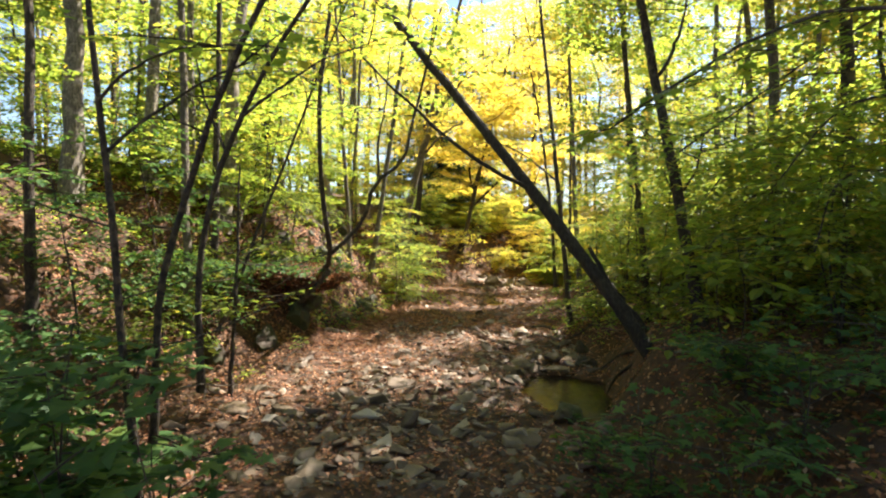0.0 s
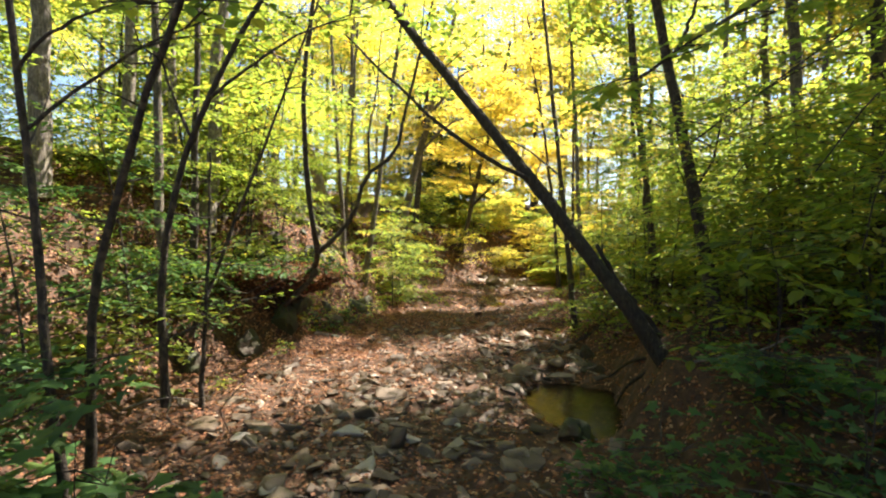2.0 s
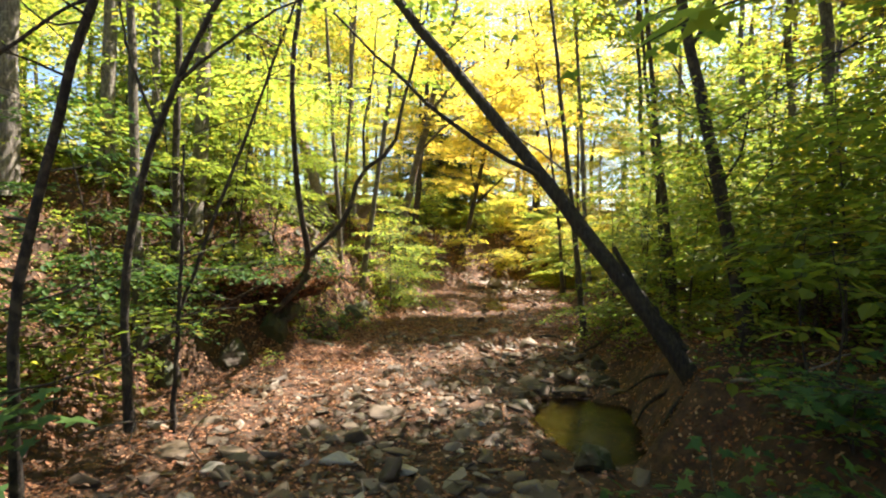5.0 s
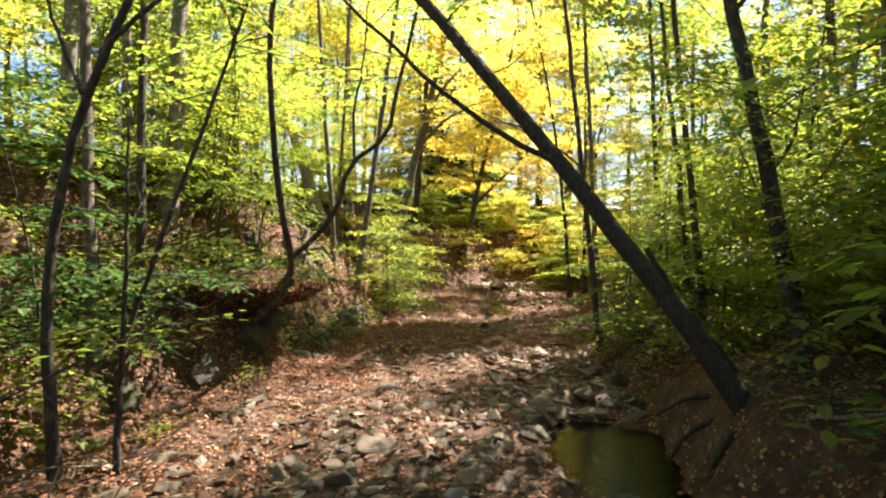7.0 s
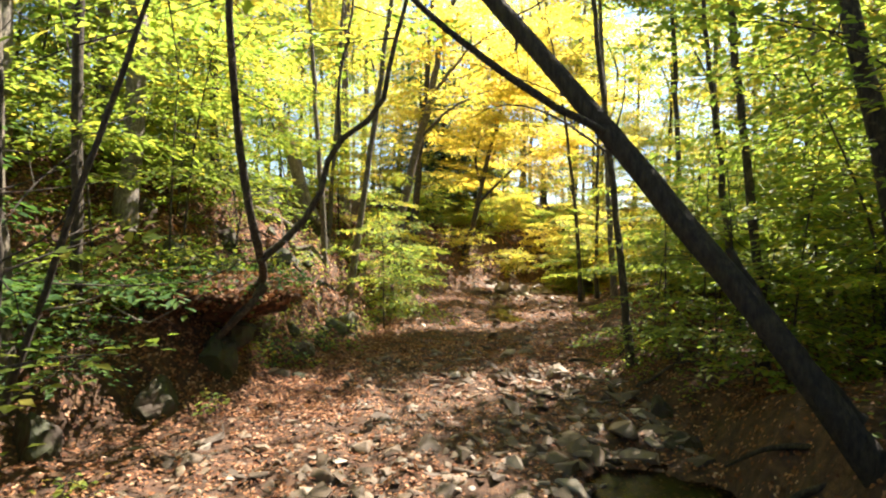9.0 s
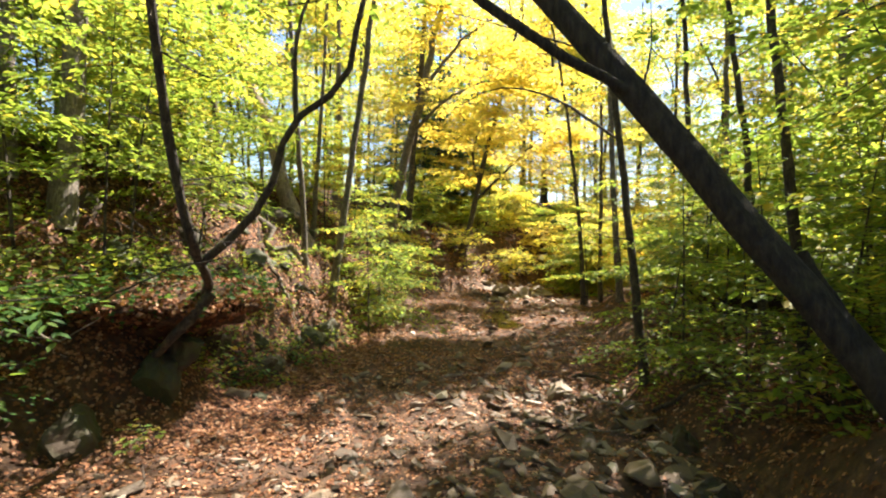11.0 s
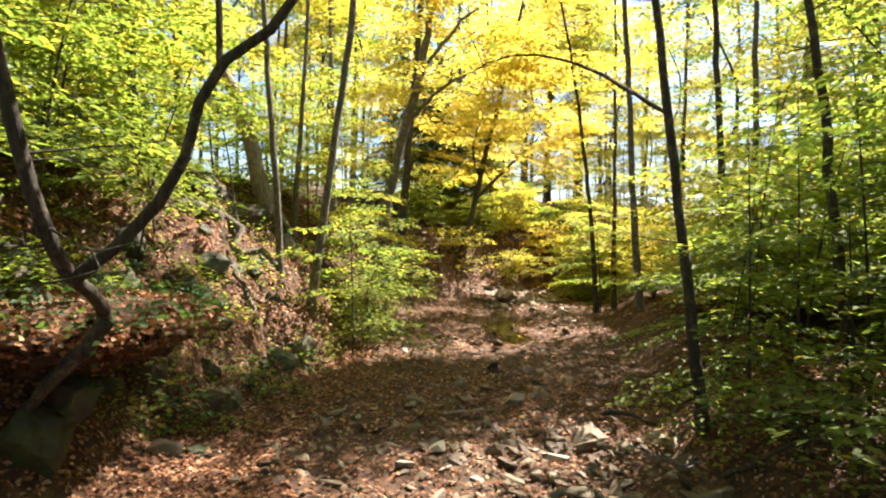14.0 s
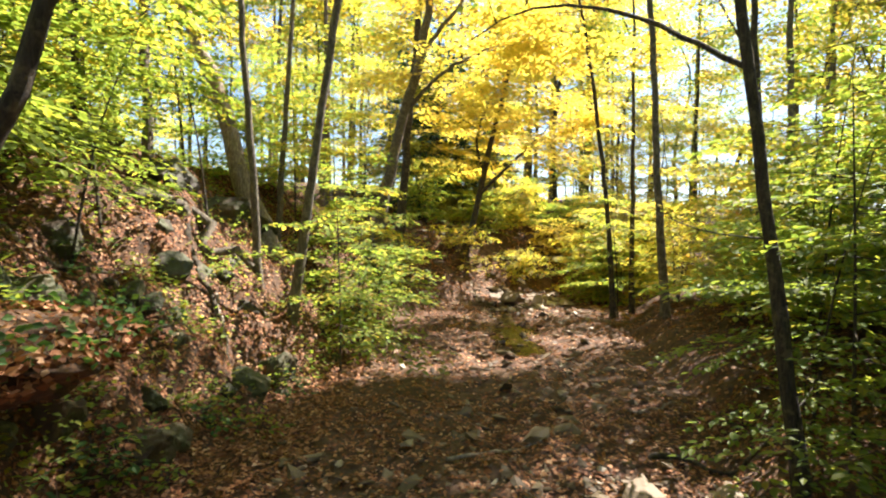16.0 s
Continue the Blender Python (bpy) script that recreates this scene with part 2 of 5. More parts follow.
# still water lying in the hollows of the bed
wx, wy = np.meshgrid(np.linspace(-0.4, 2.9, 34), np.linspace(4.8, 22, 120))
wi = np.arange(wx.size).reshape(wx.shape)
water = new("water", mesh_from("water", np.stack([wx, wy, wx * 0 - 0.085], -1).reshape(-1, 3), np.stack([wi[:-1, :-1], wi[:-1, 1:], wi[1:, 1:], wi[1:, :-1]], -1).reshape(-1, 4), water_material(), True))
tagged(water, "shallow dark still water in pools of the stream bed", "water", kind="structure")


# ---- growing things ----
def smooth_path(pts, n):
    """A smooth curve through a few control points."""
    pts = np.asarray(pts, float)
    s = np.concatenate([[0], np.cumsum(np.linalg.norm(np.diff(pts, axis=0), axis=1))])
    u = np.linspace(0, s[-1], n)
    if len(pts) < 3:
        return np.stack([np.interp(u, s, pts[:, k]) for k in range(3)], 1)
    tan = np.gradient(pts, s, axis=0)
    i = np.clip(np.searchsorted(s, u, side="right") - 1, 0, len(s) - 2)
    h = (s[i + 1] - s[i])[:, None]
    f = ((u - s[i])[:, None]) / h
    return (2 * f**3 - 3 * f**2 + 1) * pts[i] + (f**3 - 2 * f**2 + f) * h * tan[i] + (-2 * f**3 + 3 * f**2) * pts[i + 1] + (f**3 - f**2) * h * tan[i + 1]


def tube(path, radii, sides=8, rng=None, lump=0.0, flare=0.0):
    """Verts and quads of a tapered round stem along a path."""
    path, n = np.asarray(path, float), len(path)
    tan = np.gradient(path, axis=0)
    tan /= np.linalg.norm(tan, axis=1)[:, None] + 1e-9
    ref = np.array([0.0, 1.0, 0.0]) if abs(tan[:, 1]).mean() < 0.8 else np.array([1.0, 0, 0])
    a = np.cross(tan, ref)
    a /= np.linalg.norm(a, axis=1)[:, None] + 1e-9
    b = np.cross(tan, a)
    ang = np.arange(sides) * 2 * math.pi / sides
    r = np.asarray(radii, float)[:, None] * np.ones(sides)[None]
    if rng is not None and lump:
        r = r * (1 + lump * rng.normal(size=(n, sides)) * 0.5 + lump * np.sin(ang * 2 + rng.uniform(0, 6))[None] * 0.6)
    if flare:
        d = np.arange(n) / max(n - 1, 1)
        r = r * (1 + flare * np.exp(-d * 14)[:, None] * (1 + 0.45 * np.sin(ang * 3 + 1.3)[None]))
    v = path[:, None] + a[:, None] * (np.cos(ang)[None, :, None] * r[..., None]) + b[:, None] * (np.sin(ang)[None, :, None] * r[..., None])
    i = np.arange(n * sides).reshape(n, sides)
    j = np.roll(i, -1, axis=1)
    f = np.stack([i[:-1], i[1:], j[1:], j[:-1]], -1).reshape(-1, 4)
    return v.reshape(-1, 3), f


class Grown:
    """Collects stems and leaves of one plant."""

    def __init__(self, seed):
        self.rng = np.random.RandomState(seed)
        self.jit = 0.6
        self.v, self.f, self.n = [], [], 0
        self.c, self.d, self.u, self.s = [], [], [], []

    def stem(self, path, radii, sides=5, lump=0.0):
        v, f = tube(path, radii, sides, self.rng, lump)
        self.v.append(v), self.f.append(f + self.n)
        self.n += len(v)

    def leaves(self, centre, way, up, size):
        self.c.append(centre), self.d.append(way), self.u.append(up), self.s.append(size)

    def spray(self, start, way, length, size, gap=0.075, droop=0.12, twig=0.006, wide=0.42, stems=True, fine=False):
        """A flat leafy branch: a main twig with side twigs left and right, leaves along all of them."""
        g = self.rng
        way = np.asarray(way, float) / np.linalg.norm(way)
        n = 4
        s = np.linspace(0, 1, n)[:, None]
        sag = np.array([0, 0, -1.0]) * droop * length
        bend = np.cross(way, (0, 0, 1)) * g.normal() * 0.13 * length
        path = start + way * s * length + sag * s**2 + bend * s**2
        if stems:
            self.stem(path, np.linspace(twig, twig * 0.25, n), 4 if fine else 3)
        up0 = np.cross(np.cross(way, (0, 0, 1)), way)
        up0 = up0 / (np.linalg.norm(up0) + 1e-6)
        up0 = up0 + g.normal(size=3) * 0.12 * self.jit
        side = np.cross(way, up0)
        m = max(3, int(length / 0.13))
        pos = np.linspace(0.12, 1.0, m)
        for k, q in enumerate(pos):
            sg = 1 if k % 2 else -1
            o = np.array([np.interp(q, s[:, 0], path[:, a]) for a in range(3)])
            ll = length * wide * (0.35 + 0.9 * math.sin(math.pi * min(1, q * 0.85 + 0.12))) * g.uniform(0.6, 1.15)
            sw = way * 0.62 + side * sg * 0.85 + g.normal(size=3) * (0.13, 0.13, 0.07)
            sw[2] -= 0.08
            sw /= np.linalg.norm(sw)
            cnt = max(2, int(ll / gap) * 2)
            r = (np.arange(cnt) + g.uniform(0, 1, cnt)) / cnt
            ls = np.where(np.arange(cnt) % 2, 1.0, -1.0)[:, None]
            per = np.cross(sw, up0)
            c = o + sw * (r[:, None] * ll) + g.normal(size=(cnt, 3)) * 0.018
            c[:, 2] -= r * r * ll * 0.10
            d = sw * 0.75 + per * ls * 0.75 + g.normal(size=(cnt, 3)) * 0.30 * self.jit
            d[:, 2] -= 0.14
            u = up0 + g.normal(size=(cnt, 3)) * 0.25 * self.jit
            self.leaves(c, d, u, size * g.uniform(0.6, 1.2, cnt))
            if fine:
                self.stem(np.stack([o, o + sw * ll * 0.9 + np.array([0, 0, -0.05 * ll])]), [twig * 0.4, twig * 0.15], 3)
        return path

    def stem_mesh(self, name, mat):
        return mesh_from(name, np.concatenate(self.v), np.concatenate(self.f), mat, True)

    def leaf_mesh(self, name, mat, shape="oval"):
        c, d, u, s = np.concatenate(self.c), np.concatenate(self.d), np.concatenate(self.u), np.concatenate(self.s)
        return leaf_mesh(name, mat, c, d, u, s, shape)


SHAPES = {
    # outline points as (along, across, lift); the first is the stalk end
    "oval": ([(0, 0, 0), (0.42, -0.33, 0.07), (1, 0, -0.06), (0.42, 0.33, 0.07)], [(0, 1, 2, 3)]),
    "maple": ([(0.12, 0, 0), (0.0, -0.34, 0.03), (0.30, -0.20, 0.0), (0.36, -0.56, -0.05), (0.56, -0.22, 0.02), (1.0, 0, -0.10),
               (0.56, 0.22, 0.02), (0.36, 0.56, -0.05), (0.30, 0.20, 0.0), (0.0, 0.34, 0.03)],
              [(0, 1, 2, 2), (0, 2, 3, 4), (0, 4, 5, 6), (0, 6, 7, 8), (0, 8, 9, 9)]),
    "beech": ([(0, 0, 0), (0.25, -0.23, 0.05), (0.62, -0.24, 0.04), (1, 0, -0.08), (0.62, 0.24, 0.04), (0.25, 0.23, 0.05)], [(0, 1, 2, 3), (0, 3, 4, 5)]),
    "needle": ([(0, -0.06, 0), (0.5, -0.10, 0.03), (1, 0, 0), (0.5, 0.10, 0.03)], [(0, 1, 2, 3)]),
}


def leaf_mesh(name, mat, c, d, u, s, shape="oval"):
    d = d / (np.linalg.norm(d, axis=1)[:, None] + 1e-9)
    side = np.cross(d, u)
    side /= np.linalg.norm(side, axis=1)[:, None] + 1e-9
    up = np.cross(side, d)
    pts, faces = SHAPES[shape]
    k = len(pts)
    v = np.stack([c + s[:, None] * (d * a + side * b + up * w) for a, b, w in pts], 1).reshape(-1, 3)
    base = (np.arange(len(c)) * k)[:, None]
    if shape == "maple":
        tris = [(0, 1, 2), (0, 2, 4), (2, 3, 4), (0, 4, 6), (4, 5, 6), (0, 6, 8), (6, 7, 8), (0, 8, 9)]
        f = np.concatenate([base + np.array([t]) for t in tris], 0)
    else:
        f = np.concatenate([base + np.array([fa]) for fa in faces], 0)
    return mesh_from(name, v, f, mat)


def at_path(path, q):
    i = np.linspace(0, 1, len(path))
    return np.array([np.interp(q, i, path[:, k]) for k in range(3)])


def tree(label, path, radius, seed, bark="dark", leaf="lime", boughs=26, z_low=0.35, reach=1.6, size=0.10, taper=0.35, category="tree", side_stems=(), gap=0.11,
         name="tree", aim=None, rise=0.35, shape="oval", flare=0.3, group="", detail=24, twig=0.009, wide_top=False, bare=False, roots=(), twigs=0):
    """A tree with its foot at the first control point: trunk, boughs and a leafy crown."""
    path = np.asarray(path, float)
    foot = path[0].copy()
    path = path - foot
    root = tagged(new(name), label, category, group)
    root.location = foot
    g = Grown(seed)
    p = smooth_path(path, detail)
    wob = g.rng.normal(size=(7, 2)) * radius * 0.25
    for a in range(2):
        p[:, a] += np.interp(np.linspace(0, 6, detail), np.arange(7), wob[:, a]) * np.minimum(1, np.arange(detail) / 3)
    p[1:-1, :2] += g.rng.normal(size=(detail - 2, 2)) * radius * 0.13
    rad = radius * (1 - (1 - taper) * np.linspace(0, 1, detail))
    v, f = tube(p, rad, 10, g.rng, 0.11, flare)
    part("trunk", mesh_from("trunk", v, f, BARK[bark], True), root)
    stems = [(p, rad, 1.0)]
    for sp, r0, r1 in side_stems:
        q = smooth_path(np.asarray(sp, float) - foot, 16)
        q[1:-1] += g.rng.normal(size=(14, 3)) * r0 * 0.28
        rr = np.linspace(r0, r1, 16)
        v, f = tube(q, rr, 8, g.rng, 0.13)
        part("limb", mesh_from("limb", v, f, BARK[bark], True), root)
        if not bare:
            stems.append((q, rr, 0.7))
    for sp, r0, r1 in roots:
        q = smooth_path(np.asarray(sp, float) - foot, 12)
        v, f = tube(q, np.linspace(r0, r1, 12), 8, g.rng, 0.1)
        part("root", mesh_from("root", v, f, BARK[bark], True), root)
    for k in range(twigs):
        q = g.rng.uniform(0.12, 0.75)
        o, az, ln = at_path(p, q), g.rng.uniform(0, 6.28), g.rng.uniform(0.25, 0.9)
        el = g.rng.normal(0.25, 0.35)
        w = np.array([math.sin(az) * math.cos(el), math.cos(az) * math.cos(el), math.sin(el)])
        bend = g.rng.normal(size=3) * 0.16
        pts = smooth_path([o, o + (w + bend * 0.4) * ln * 0.5, o + (w + bend + np.array([0, 0, 0.1])) * ln], 7)
        g.stem(pts, np.linspace(0.0065, 0.002, 7), 4)
        w3 = w + g.rng.normal(size=3) * 0.6
        g.stem(smooth_path([pts[3], pts[3] + w3 * ln * 0.3, pts[3] + w3 * ln * 0.5 + np.array([0, 0, 0.04])], 4), np.linspace(0.0035, 0.0015, 4), 3)
    if boughs:
        for sp, rr, share in stems:
            for k in range(max(1, int(0.74 * boughs * share / sum(x[2] for x in stems)))):
                q = z_low + (1 - z_low) * g.rng.uniform(0, 1) ** 0.8
                o = at_path(sp, q)
                az = g.rng.uniform(0, 2 * math.pi) if aim is None else radians(g.rng.normal(aim[0], aim[1]))
                el = rise * 0.7 + g.rng.normal() * 0.16
                ln = reach * ((0.75 + 0.5 * q) if wide_top else (1.15 - 0.55 * q)) * g.rng.uniform(0.55, 1.2)
                w = np.array([math.sin(az) * math.cos(el), math.cos(az) * math.cos(el), math.sin(el)])
                g.spray(o, w, ln, size * 1.3, gap, twig=twig, wide=0.5)
                if ln > 1.0:
                    for e in range(2):
                        o2 = o + w * ln * g.rng.uniform(0.3, 0.6)
                        az2 = az + g.rng.choice([-1, 1]) * g.rng.uniform(0.5, 1.0)
                        w2 = np.array([math.sin(az2) * math.cos(el), math.cos(az2) * math.cos(el), math.sin(el) + g.rng.normal() * 0.25])
                        g.spray(o2, w2, ln * 0.6, size * 1.3, gap, twig=twig * 0.6, stems=gap < 0.2, wide=0.5)
        holder = part("branchwork", g.stem_mesh("branchwork", BARK[bark]), root, kind="stuff") if g.v else root
        part("crown", g.leaf_mesh("crown", LEAF[leaf], shape), holder, kind="stuff")
    return root


def on(x, y, dz=-0.08):
    return (x, y, land1(x, y) + dz)


def lean(x0, bx, y0, by, top, e=0.0, foot=None, n=5):
    """Control points of a trunk whose axis runs x = x0 + bx z + e z2, y = y0 + by z, from the ground up."""
    z = 0.5
    for _ in range(12):
        z = 0.5 * z + 0.5 * land1(x0 + bx * z + e * z * z, y0 + by * z)
    z -= 0.1
    if foot is not None:
        z = foot
    return [(x0 + bx * w + e * w * w, y0 + by * w, w) for w in np.linspace(z, top, n)]


# ---- trees that stand along the stream ----

# the leaning tree over the stream
tree("dark mossy tree leaning far over the stream from its bank", lean(2.55, -0.656, 5.64, 0.292, 6.2, -0.019, None, 8),
     0.071, 11, "black", "lime", 30, 0.5, 1.5, 0.085, 0.5, side_stems=[
         ([(0.97, 6.28, 2.26), (0.72, 6.2, 2.36), (0.25, 6.12, 2.62), (-0.15, 6.05, 2.92), (-0.6, 6.0, 3.3), (-1.2, 5.95, 3.9)], 0.026, 0.008),
         ([(2.2, 5.9, 0.75), (2.0, 6.05, 1.0), (1.72, 6.15, 1.42), (1.62, 6.18, 1.62)], 0.035, 0.022)], name="leaning_tree", bare=True, twigs=10, roots=[
         ([(2.3, 5.75, 0.5), (2.08, 5.68, 0.4), (1.9, 5.6, 0.2), (1.82, 5.55, 0.0)], 0.035, 0.012),
         ([(2.3, 5.85, 0.5), (2.12, 6.0, 0.38), (1.95, 6.2, 0.15), (1.9, 6.3, -0.05)], 0.03, 0.01),
         ([(2.35, 5.8, 0.5), (2.3, 6.2, 0.48), (2.15, 6.6, 0.35), (2.0, 6.9, 0.1)], 0.03, 0.01)])

# the two-stemmed tree that grows out of the undercut bank
tree("forked dark-barked tree growing out from the undercut bank", [(-2.0, 8.75, 1.0), (-1.80, 8.52, 1.17), (-1.68, 8.25, 1.32), (-1.60, 7.87, 1.5), (-1.65, 7.67, 2.1), (-1.67, 7.45, 2.8), (-1.63, 7.23, 3.5), (-1.5, 7.15, 4.6), (-1.4, 7.0, 6.0)],
     0.040, 12, "dark", "lime", 22, 0.5, 1.5, 0.085, 0.5, side_stems=[
         ([(-1.60, 7.92, 1.42), (-1.36, 8.0, 1.66), (-1.14, 8.04, 1.98), (-1.09, 8.05, 2.16), (-1.00, 8.06, 2.45), (-0.90, 8.06, 2.54), (-0.70, 8.07, 2.70), (-0.61, 8.08, 2.80), (-0.52, 8.1, 3.2), (-0.40, 8.1, 3.7), (-0.1, 8.1, 5.0)], 0.033, 0.012),
         ([(-0.95, 8.06, 2.5), (-0.97, 8.1, 3.0), (-0.9, 8.2, 3.6), (-0.85, 8.3, 4.5)], 0.018, 0.008)], name="forked_tree", twigs=14, roots=[
         ([(-1.72, 8.42, 1.16), (-1.84, 8.36, 0.98), (-2.0, 8.32, 0.80), (-2.15, 8.42, 0.66), (-2.4, 8.6, 0.5)], 0.045, 0.024)])

STREAM_TREES = [
    # label, path, radius, seed, bark, leaf, boughs, low, reach, size
    ("straight brown tree rooted on the leaf-strewn bank", lean(-1.81, 0.124, 13.30, 0.005, 11.0), 0.062, 21, "grey", "lime", 30, 0.38, 1.9, 0.09),
    ("slim tree on the leaf-strewn slope", lean(-2.17, -0.078, 13.57, 0.0, 10.0), 0.052, 22, "grey", "lime", 30, 0.30, 1.8, 0.09),
    ("slim tree further up the slope", lean(-2.72, 0.046, 15.67, 0.01, 11.0), 0.05, 23, "grey", "yellow", 30, 0.34, 1.9, 0.10),
    ("tall grey tree at the bend of the stream", lean(-1.75, 0.223, 18.6, 0.0, 10.0), 0.15, 24, "grey", "gold", 60, 0.38, 2.1, 0.12),
    ("tall thin tree at the bend of the stream", lean(-1.15, 0.072, 20.6, 0.0, 13.0), 0.12, 25, "dark", "yellow", 34, 0.45, 2.4, 0.12),
    ("slender dark tree on the edge of the stream bed", lean(2.26, -0.100, 9.58, 0.10, 8.5), 0.046, 26, "dark", "lime", 5, 0.6, 1.0, 0.07),
    ("slender crooked tree at the stream's edge", lean(3.67, -0.060, 18.0, 0.0, 7.5, -0.011), 0.06, 27, "dark", "gold", 34, 0.35, 2.0, 0.11),
    ("dark tree on the shaded bank", lean(3.15, -0.181, 6.36, 0.09, 10.5), 0.065, 28, "dark", "lime", 34, 0.5, 1.7, 0.062),
    ("thin dark tree on the shaded bank", lean(3.21, -0.107, 8.48, 0.031, 7.5), 0.05, 29, "dark", "lime", 26, 0.55, 1.6, 0.062),
    ("thin tree among bright undergrowth", lean(3.83, -0.115, 10.07, 0.05, 7.5), 0.05, 30, "dark", "lime", 34, 0.28, 1.8, 0.065),
    ("straight grey tree above the shaded bank", lean(4.51, -0.081, 7.21, 0.0, 10.0), 0.085, 31, "grey", "lime", 30, 0.30, 1.8, 0.065),
    ("straight thin tree above the shaded bank", lean(5.01, -0.078, 8.7, 0.0, 10.5), 0.06, 32, "grey", "lime", 44, 0.58, 1.8, 0.085),
    ("straight tree beyond the bend", lean(3.99, -0.074, 16.0, 0.0, 11.5), 0.068, 33, "grey", "yellow", 44, 0.58, 2.0, 0.11),
    ("straight tree far along the bank", lean(4.26, -0.023, 18.56, 0.0, 7.5), 0.06, 34, "dark", "yellow", 36, 0.30, 2.1, 0.11),
    ("pale grey tree on the sunlit slope", lean(-4.76, 0.029, 8.86, 0.011, 12.0), 0.10, 35, "pale", "lime", 30, 0.40, 2.0, 0.10),
    ("thick pale grey tree on the sunlit slope", lean(-4.96, 0.008, 7.38, 0.006, 12.0), 0.115, 36, "pale", "lime", 28, 0.40, 2.0, 0.10),
    ("thin dark sapling at the foot of the slope", lean(-1.84, -0.099, 3.40, -0.02, 5.5), 0.028, 37, "dark", "green", 14, 0.5, 1.0, 0.08),
    ("grey tree near the foot of the slope", lean(-3.69, -0.019, 5.0, 0.0, 9.0), 0.05, 38, "dark", "green", 22, 0.4, 1.4, 0.085),
    ("curving dark sapling at the edge of the bed", lean(-1.88, -0.040, 3.68, -0.183, 5.0, 0.110, 0.25), 0.023, 39, "dark", "green", 14, 0.55, 1.0, 0.08),
    ("curving dark tree at the edge of the bed", lean(-2.19, -0.191, 5.18, -0.04, 5.5, 0.114, 0.2), 0.035, 40, "dark", "green", 18, 0.5, 1.2, 0.08),
    ("pale thin tree at the foot of the bank", lean(-3.25, -0.038, 7.2, 0.0, 9.0), 0.055, 41, "grey", "green", 22, 0.4, 1.5, 0.085),
    ("thin slanting sapling on the bank", lean(-2.71, 0.40, 6.2, -0.08, 4.5, 0.0, 0.6), 0.022, 42, "dark", "green", 14, 0.45, 0.9, 0.08),
    ("short dark sapling in the stream bed", lean(-2.14, 0.029, 5.65, 0.007, 2.4), 0.026, 43, "dark", "green", 9, 0.35, 0.7, 0.075),
    ("grey tree on the slope", lean(-3.9, 0.047, 9.6, 0.05, 11.0), 0.125, 44, "pale", "lime", 28, 0.38, 1.9, 0.09),
    ("slim grey tree on the slope", lean(-4.33, -0.03, 9.6, 0.05, 11.0), 0.075, 45, "pale", "lime", 26, 0.38, 1.8, 0.09),
    ("slim dark tree on the slope", lean(-3.3, 0.009, 8.0, 0.0, 10.0), 0.05, 46, "dark", "lime", 24, 0.42, 1.6, 0.085),
    ("dark tree at the crest of the slope", lean(-3.99, -0.013, 12.69, 0.0, 11.0), 0.07, 47, "dark", "lime", 28, 0.35, 1.8, 0.09),
    ("grey tree at the crest of the slope", lean(-4.08, -0.054, 14.58, 0.0, 11.0), 0.075, 48, "grey", "yellow", 30, 0.35, 1.9, 0.10),
    ("yellow-leaved forked tree beyond the bend", lean(0.50, 0.216, 22.92, 0.0, 9.5), 0.10, 49, "dark", "gold", 84, 0.40, 2.6, 0.11),
]
FULL = {26: 1.0, 27: 0.5, 34: 0.5, 48: 0.5, 24: 0.5, 33: 0.42, 30: 0.1, 49: 0.75, 28: 0.9, 31: 0.4, 32: 0.7, 35: 0.6, 36: 0.6, 21: 0.25, 22: 0.3, 23: 0.4, 29: 0.45, 44: 0.42, 45: 0.42, 46: 0.42, 47: 0.5, 38: 0.5, 41: 0.5, 25: 0.5}     # how leafy a tall tree is
SIDE_LIMBS = {
    26: [([(1.99, 9.86, 2.72), (1.45, 10.5, 3.28), (1.05, 11.0, 3.55), (0.7, 11.4, 3.62), (0.35, 11.7, 3.5)], 0.02, 0.006)],
    37: [([(-2.09, 3.35, 2.45), (-1.9, 3.3, 2.62), (-1.6, 3.3, 2.76), (-1.3, 3.3, 2.8)], 0.012, 0.004), ([(-2.06, 3.35, 2.15), (-1.85, 3.4, 2.35), (-1.45, 3.4, 2.62), (-1.1, 3.45, 2.8)], 0.012, 0.004)],
    40: [([(-1.83, 5.05, 2.75), (-1.55, 5.0, 2.95), (-1.0, 5.0, 3.3), (-0.6, 5.0, 3.4)], 0.015, 0.004), ([(-2.0, 5.06, 2.45), (-2.2, 5.1, 2.9), (-2.35, 5.1, 3.6)], 0.014, 0.005)],
    28: [([(2.48, 6.7, 3.6), (2.8, 6.9, 4.1), (3.0, 7.0, 4.9)], 0.03, 0.012), ([(2.75, 6.6, 2.2), (2.95, 6.6, 2.5), (3.05, 6.6, 3.0)], 0.02, 0.008)],
    24: [([(-0.75, 18.6, 4.4), (-0.2, 18.5, 5.0), (0.6, 18.4, 5.5), (1.4, 18.4, 5.8)], 0.05, 0.015), ([(-0.65, 18.6, 5.0), (-0.3, 18.6, 5.8), (0.5, 18.6, 6.8), (1.6, 18.5, 7.6)], 0.06, 0.02)],
    49: [([(1.12, 22.92, 2.9), (1.7, 22.8, 3.5), (2.4, 22.7, 4.2), (3.2, 22.6, 5.0)], 0.06, 0.02), ([(1.25, 22.92, 3.5), (1.0, 22.9, 4.4), (1.3, 22.9, 5.6)], 0.05, 0.02)],
}
